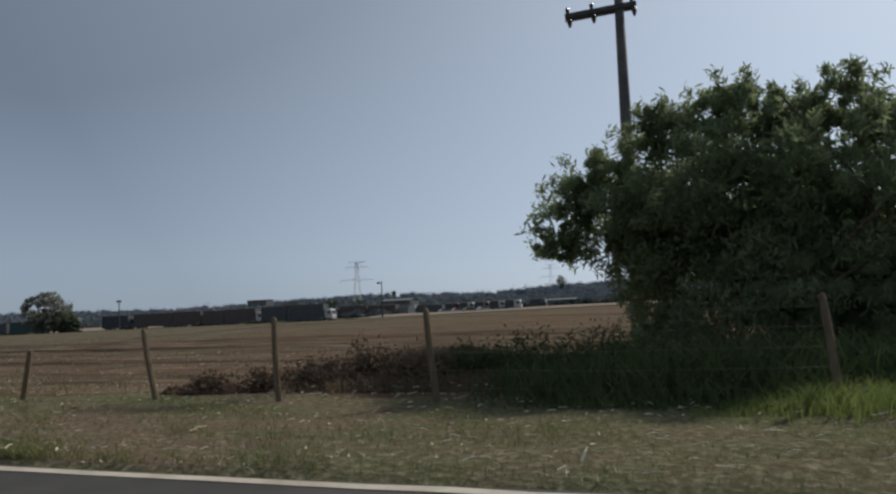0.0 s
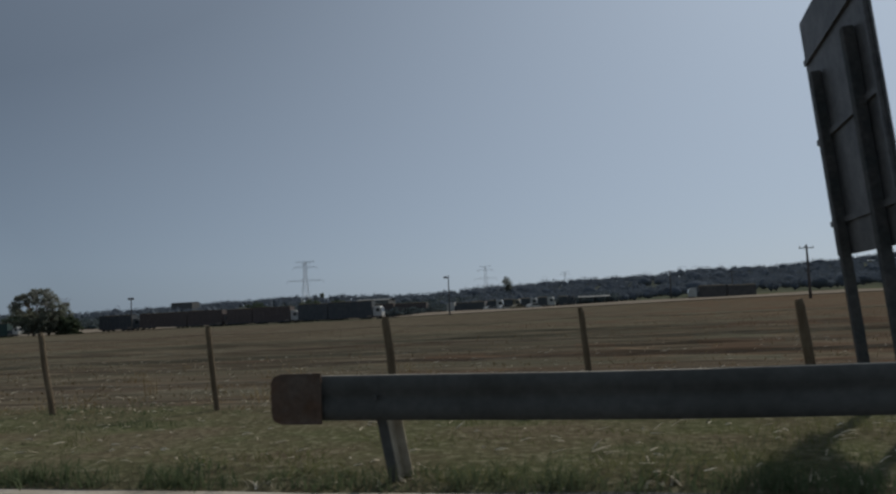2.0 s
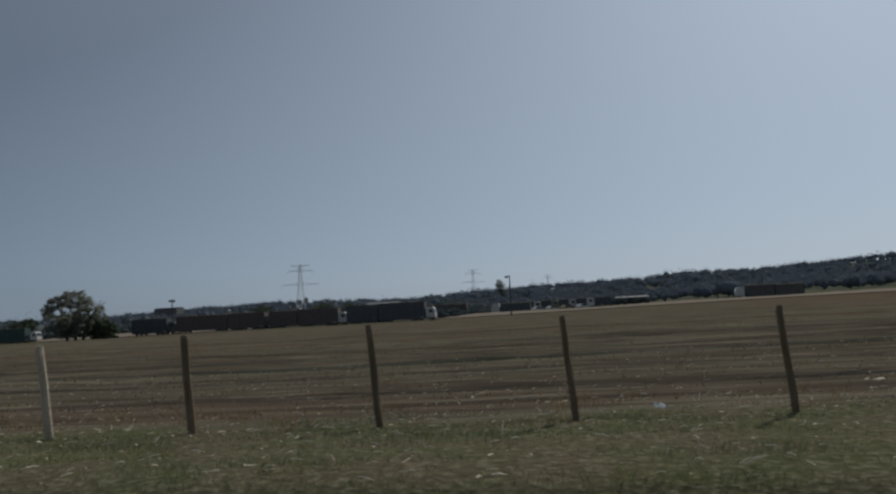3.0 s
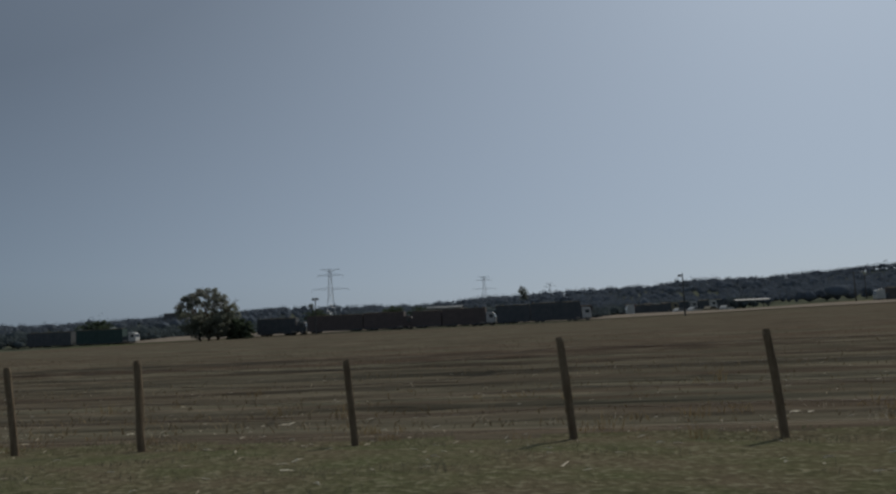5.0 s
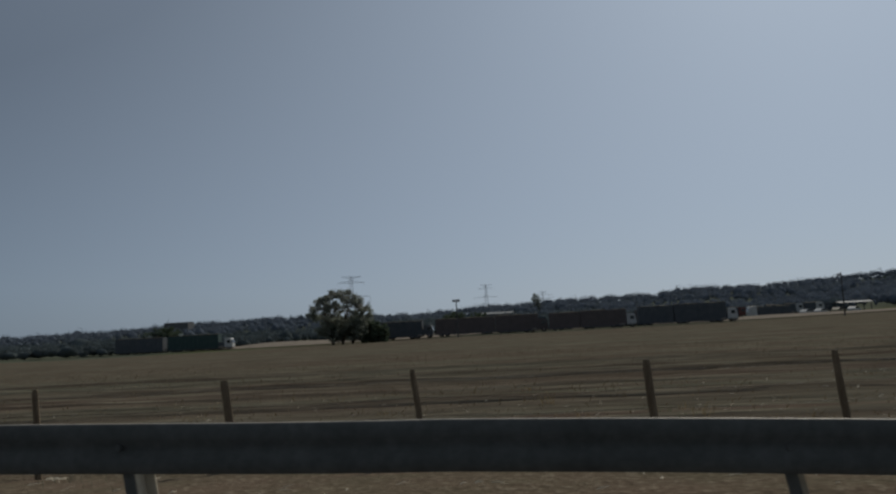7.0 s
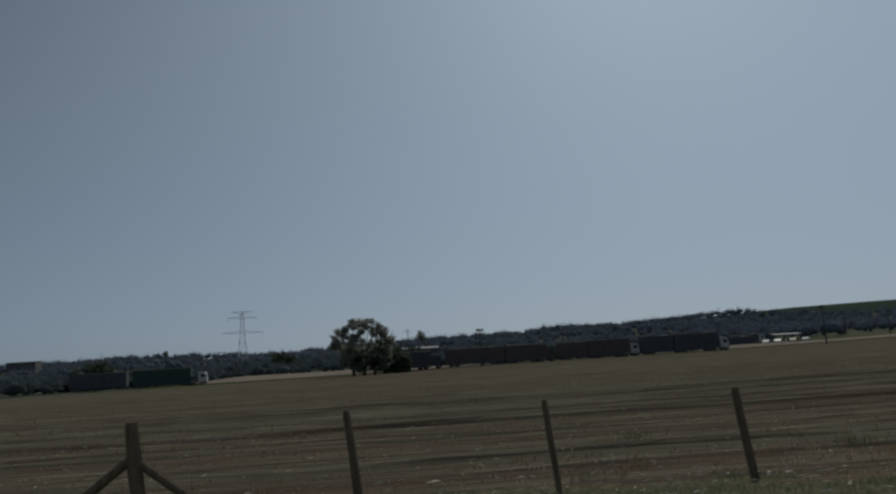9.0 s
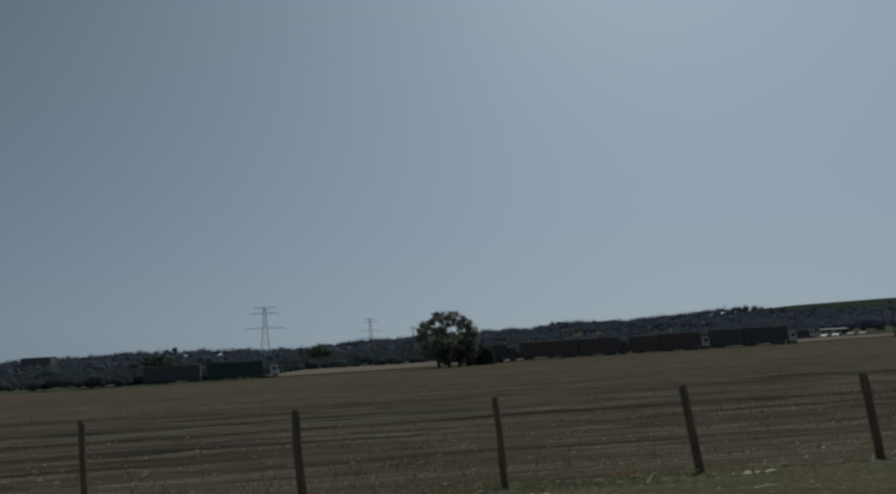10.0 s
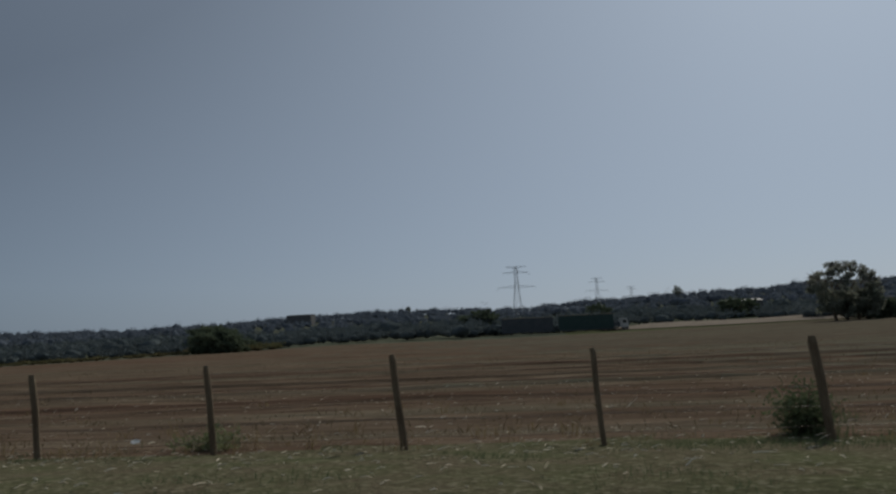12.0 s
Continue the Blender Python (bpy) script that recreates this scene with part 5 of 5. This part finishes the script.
    tagged(new("dry_weeds", blades("dry_weeds", np.stack([x, y, height(x, y)], 1), np.repeat(sz, k), 0.006, M_WEED, 74, 0.9)), "dry brown weeds along the fence line", "weeds", kind="stuff")
    # pale dead stalks among them
    c = 900
    wx, wy = rng.uniform(-262, 2, c), 9.6 + np.abs(rng.normal(0, 2.4, c))
    x, y = np.repeat(wx, 7) + rng.normal(0, 0.12, c * 7), np.repeat(wy, 7) + rng.normal(0, 0.12, c * 7)
    tagged(new("dead_stalks", blades("dead_stalks", np.stack([x, y, height(x, y)], 1), np.repeat(rng.uniform(0.03, 0.09, c), 7), 0.004, M_STRAW, 80, 1.8)), "pale dead stalks along the field edge", "weeds", kind="stuff")
    c = 40
    wx, wy = rng.uniform(-262, -80, c), 9.5 + rng.uniform(0, 6, c)
    wx[:8] = (-118.2, -114.1, -127.9, -235.9, -236.3, -236.0, -117.9, -138.0)
    wy[:8] = (12.6, 12.6, 11.0, 9.9, 9.8, 10.1, 12.8, 10.4)
    x = np.repeat(wx, 60) + rng.normal(0, 0.22, c * 60)
    y = np.repeat(wy, 60) + rng.normal(0, 0.22, c * 60)
    tagged(new("green_tufts", blades("green_tufts", np.stack([x, y, height(x, y)], 1), 0.15, 0.007, M_GRASS, 75, 0.9)), "green grass tufts scattered at the field edge", "grass", kind="stuff")
    # undergrowth in front of the roadside tree, the tree's shade put into its colour
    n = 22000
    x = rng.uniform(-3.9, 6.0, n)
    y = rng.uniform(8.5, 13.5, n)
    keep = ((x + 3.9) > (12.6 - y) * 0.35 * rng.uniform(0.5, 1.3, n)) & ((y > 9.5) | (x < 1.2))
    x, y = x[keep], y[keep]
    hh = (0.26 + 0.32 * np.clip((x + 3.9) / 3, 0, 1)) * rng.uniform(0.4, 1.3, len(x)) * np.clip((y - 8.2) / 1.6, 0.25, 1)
    tagged(new("undergrowth", blades("undergrowth", np.stack([x, y, height(x, y)], 1), hh, 0.014, M_SHADE, 77, 0.9)), "green undergrowth, colour darkened for the shade of the tree", "undergrowth", kind="stuff")
    # stubble on the ploughed rows
    n = 50000
    x = rng.uniform(-275, 12, n)
    y = 10.5 + rng.uniform(0, 1, n) ** 1.5 * 42
    y = y - 0.5 * (((y / 1.45) % 1.0) - 0.5)
    tagged(new("field_stubble", blades("field_stubble", np.stack([x, y, height(x, y) + 0.05], 1), 0.07 + 0.05 * (wave(x * 0.5, y) > 0.3), 0.010, M_STUBBLE, 78, 1.8)), "dry straw stubble on the ploughed rows", "stubble", kind="stuff")
    x, y = rng.uniform(-8, -3, 12000), rng.uniform(10.0, 14.5, 12000)
    keep = (x > -0.9 * y + 3.2 + rng.normal(0, 0.5, 12000)) & (wave(x * 2.1, y * 1.9) > -0.2)
    x, y = x[keep], y[keep]
    tagged(new("brown_scrub", blades("brown_scrub", np.stack([x, y, height(x, y)], 1), 0.24, 0.007, M_HEAPWEED, 84, 1.2)), "brown tangled scrub between the fence and the earth bank", "weeds", kind="stuff")
    # tangled weeds on the earth bank
    x, y = rng.normal(-4.9, 1.1, 2600), rng.normal(12.5, 0.8, 2600)
    u, v = np.abs(x + 4.9) / 2.3, np.abs(y - 12.7) / 1.5
    z = height(x, y) + 0.53 * np.maximum(0, 1 - u ** 2.6 - v ** 2.2) ** 0.75 - 0.12
    tagged(new("heap_weeds", blades("heap_weeds", np.stack([x, y, z], 1), 0.17, 0.006, M_HEAPWEED, 76, 1.4)), "tangled dry brown weeds on the earth bank", "weeds", kind="stuff")


scatter_green()


def scatter_straw():
    rng = np.random.RandomState(81)
    g = Geo()
    for i in range(15000):
        x, y = rng.uniform(-262, 12), 5.0 + rng.uniform(0, 1) * 5.6
        if rng.uniform() < 0.45:
            y = 9.6 + rng.uniform(0, 1) ** 1.6 * 11
        z = float(height(x, y)) + 0.085 + (0.05 if y > 10 else 0)
        if -172 < x < -78 and rng.uniform() < 0.72:
            continue
        l, w = 0.03 + 0.10 * rng.uniform() + 0.10 * (rng.uniform() < 0.04), rng.uniform(0.004, 0.012)
        if x > -14:
            l, w = l * 0.9, w * 0.9
        a = rng.normal(0, 0.7)
        d = Vector((math.cos(a), math.sin(a), rng.uniform(-0.15, 0.25) + 0.6 * (rng.uniform() < 0.06))) * l
        s = Vector((-math.sin(a), math.cos(a), 0)) * w
        c = Vector((x, y, z))
        k = c + d * 0.5 + Vector((0, 0, rng.uniform(0.0, 0.012)))
        up = Vector((0, 0, w * 0.8))
        g.add([c - s, c + s, k + s, k - s, c + d + s * 0.4, c + d - s * 0.4, c + up, k + up, c + d], [(0, 3, 7, 6), (3, 5, 8, 7), (1, 6, 7, 2), (2, 7, 8, 4)])
    tagged(part("cane_straw", g, M_STRAW), "pale dry cane straw and scraps scattered on the verge", "straw", kind="stuff")


scatter_straw()


def weed_bush(x, y, w, h, seed, label, mat=None, stems=16):
    """A low leafy weed: thin stems and many small leaves."""
    rr, rng = random.Random(seed), np.random.RandomState(seed)
    s = thing("weed_bush", pose(x, y, float(height(x, y)) - 0.02), label, "weed", "leafy weeds along the fence")
    g, pts = Geo(), []
    for _ in range(stems):
        a, r = rr.uniform(0, 6.28), rr.uniform(0.2, 1.0)
        tip = Vector((math.cos(a) * r * w / 2, math.sin(a) * r * w / 2, h * rr.uniform(0.55, 1.0) * (1.1 - 0.4 * r)))
        mid = tip * 0.5 + Vector((0, 0, 0.08 * h))
        g.tube([(0.1 * tip.x, 0.1 * tip.y, 0), mid, tip], [0.008, 0.006, 0.003], 4)
        t = rng.uniform(0.25, 1.05, (60, 1))
        pts.append(np.array(tip) * t + rng.normal(0, 0.07 * h + 0.03, (60, 3)))
    part("stalk", g, M_BARK, s)
    p = np.concatenate(pts)
    p = p[p[:, 2] > 0.02]
    ob = new("foliage", cards("foliage", p, rng.uniform(0.02, 0.05, len(p)), mat or M_WEEDLEAF, seed, slim=0.4))
    ob.parent = s


weed_bush(-236.2, 10.0, 0.85, 0.70, 91, "dense dark green leafy weed at a fence post foot", M_GRASS, 40)
for k, (wx, wy, ww, wh) in enumerate(((-7.9, 10.0, 0.9, 0.36), (-7.1, 10.3, 1.0, 0.46), (-6.4, 10.9, 1.1, 0.56), (-5.7, 11.4, 1.3, 0.80), (-4.8, 11.3, 1.3, 0.72))):
    weed_bush(wx, wy, ww, wh, 98 + k, "dry brown twiggy shrub behind the wire fence", M_HEAPWEED, 30)
# these shrubs take the same shade-darkened leaf colour
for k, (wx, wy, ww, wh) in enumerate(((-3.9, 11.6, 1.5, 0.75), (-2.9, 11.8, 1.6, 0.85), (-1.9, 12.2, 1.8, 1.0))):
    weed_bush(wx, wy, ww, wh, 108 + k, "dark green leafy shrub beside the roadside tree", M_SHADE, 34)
weed_bush(-119.0, 13.0, 0.65, 0.3, 92, "small green leafy weed on the ploughed edge")
weed_bush(-116.3, 12.7, 0.75, 0.28, 93, "small green leafy weed on the ploughed edge")
weed_bush(-244.1, 10.0, 1.1, 0.4, 96, "dull green leafy weed beside the fence")


def scatter_husks():
    """Pale husk bundles lying on the verge and the field edge."""
    rng = np.random.RandomState(97)
    g = Geo()
    for _ in range(45):
        cx, cy = rng.uniform(-262, 10), 5.2 + rng.uniform(0, 1) ** 1.2 * 6.5
        for _ in range(int(rng.randint(3, 9))):
            x, y = cx + rng.normal(0, 0.10), cy + rng.normal(0, 0.05)
            a = rng.normal(0, 0.5)
            d = Vector((math.cos(a), math.sin(a), rng.uniform(-0.05, 0.2))) * rng.uniform(0.04, 0.13)
            s = Vector((-math.sin(a), math.cos(a), 0.3)) * rng.uniform(0.008, 0.02)
            c = Vector((x, y, float(height(x, y)) + 0.07 + (0.04 if y > 10 else 0)))
            k = c + d * 0.5 + Vector((0, 0, 0.008))
            g.add([c - s, c + s, k + s, k - s, c + d + s * 0.3, c + d - s * 0.3], [(0, 3, 2, 1), (3, 5, 4, 2)])
    tagged(part("cane_husks", g, M_STRAW), "pale bundles of dry cane husk on the verge", "husks", kind="stuff")


scatter_husks()


def fallen_branch():
    """A long bare stick lying along the fence, with two broken side twigs."""
    rr = random.Random(5)
    xs = [-135.85, -135.3, -134.7, -134.2, -133.9]
    pts = [Vector((x, 9.93 + 0.04 * math.sin(5 * x), float(height(x, 9.93)) + 0.12 + 0.03 * math.sin(3 * x))) for x in xs]
    g = Geo().tube(pts, [0.016, 0.023, 0.028, 0.031, 0.026], 7, 0.08, rr)
    g.tube([pts[1], pts[1] + Vector((0.10, 0.05, 0.10))], [0.010, 0.005], 5)
    g.tube([pts[2], pts[2] + Vector((-0.14, -0.06, 0.07))], [0.010, 0.004], 5)
    tagged(part("fallen_branch", g, M_PALEWOOD), "long pale bare stick lying on the ground beside the fence", "branch")


fallen_branch()


def litter(x, y, size, seed):
    """A crumpled scrap of white plastic."""
    rng = np.random.RandomState(seed)
    g = Geo()
    n = 5
    for i in range(n):
        for j in range(n):
            u, v = i / (n - 1) - 0.5, j / (n - 1) - 0.5
            g.v.append((x + size * (u + rng.normal(0, 0.06)), y + size * 0.7 * (v + rng.normal(0, 0.06)), float(height(x, y)) + 0.10 + size * (0.25 * rng.uniform() + 0.3 * v)))
            if i and j:
                b = i * n + j
                g.f.append((b - n - 1, b - 1, b, b - n))
    tagged(part("litter_scrap", g, M_WHITE), "crumpled white plastic scrap lying in the ploughed field", "litter", "litter in the field")


litter(-59.27, 9.75, 0.13, 3)
litter(-245.6, 10.5, 0.14, 4)
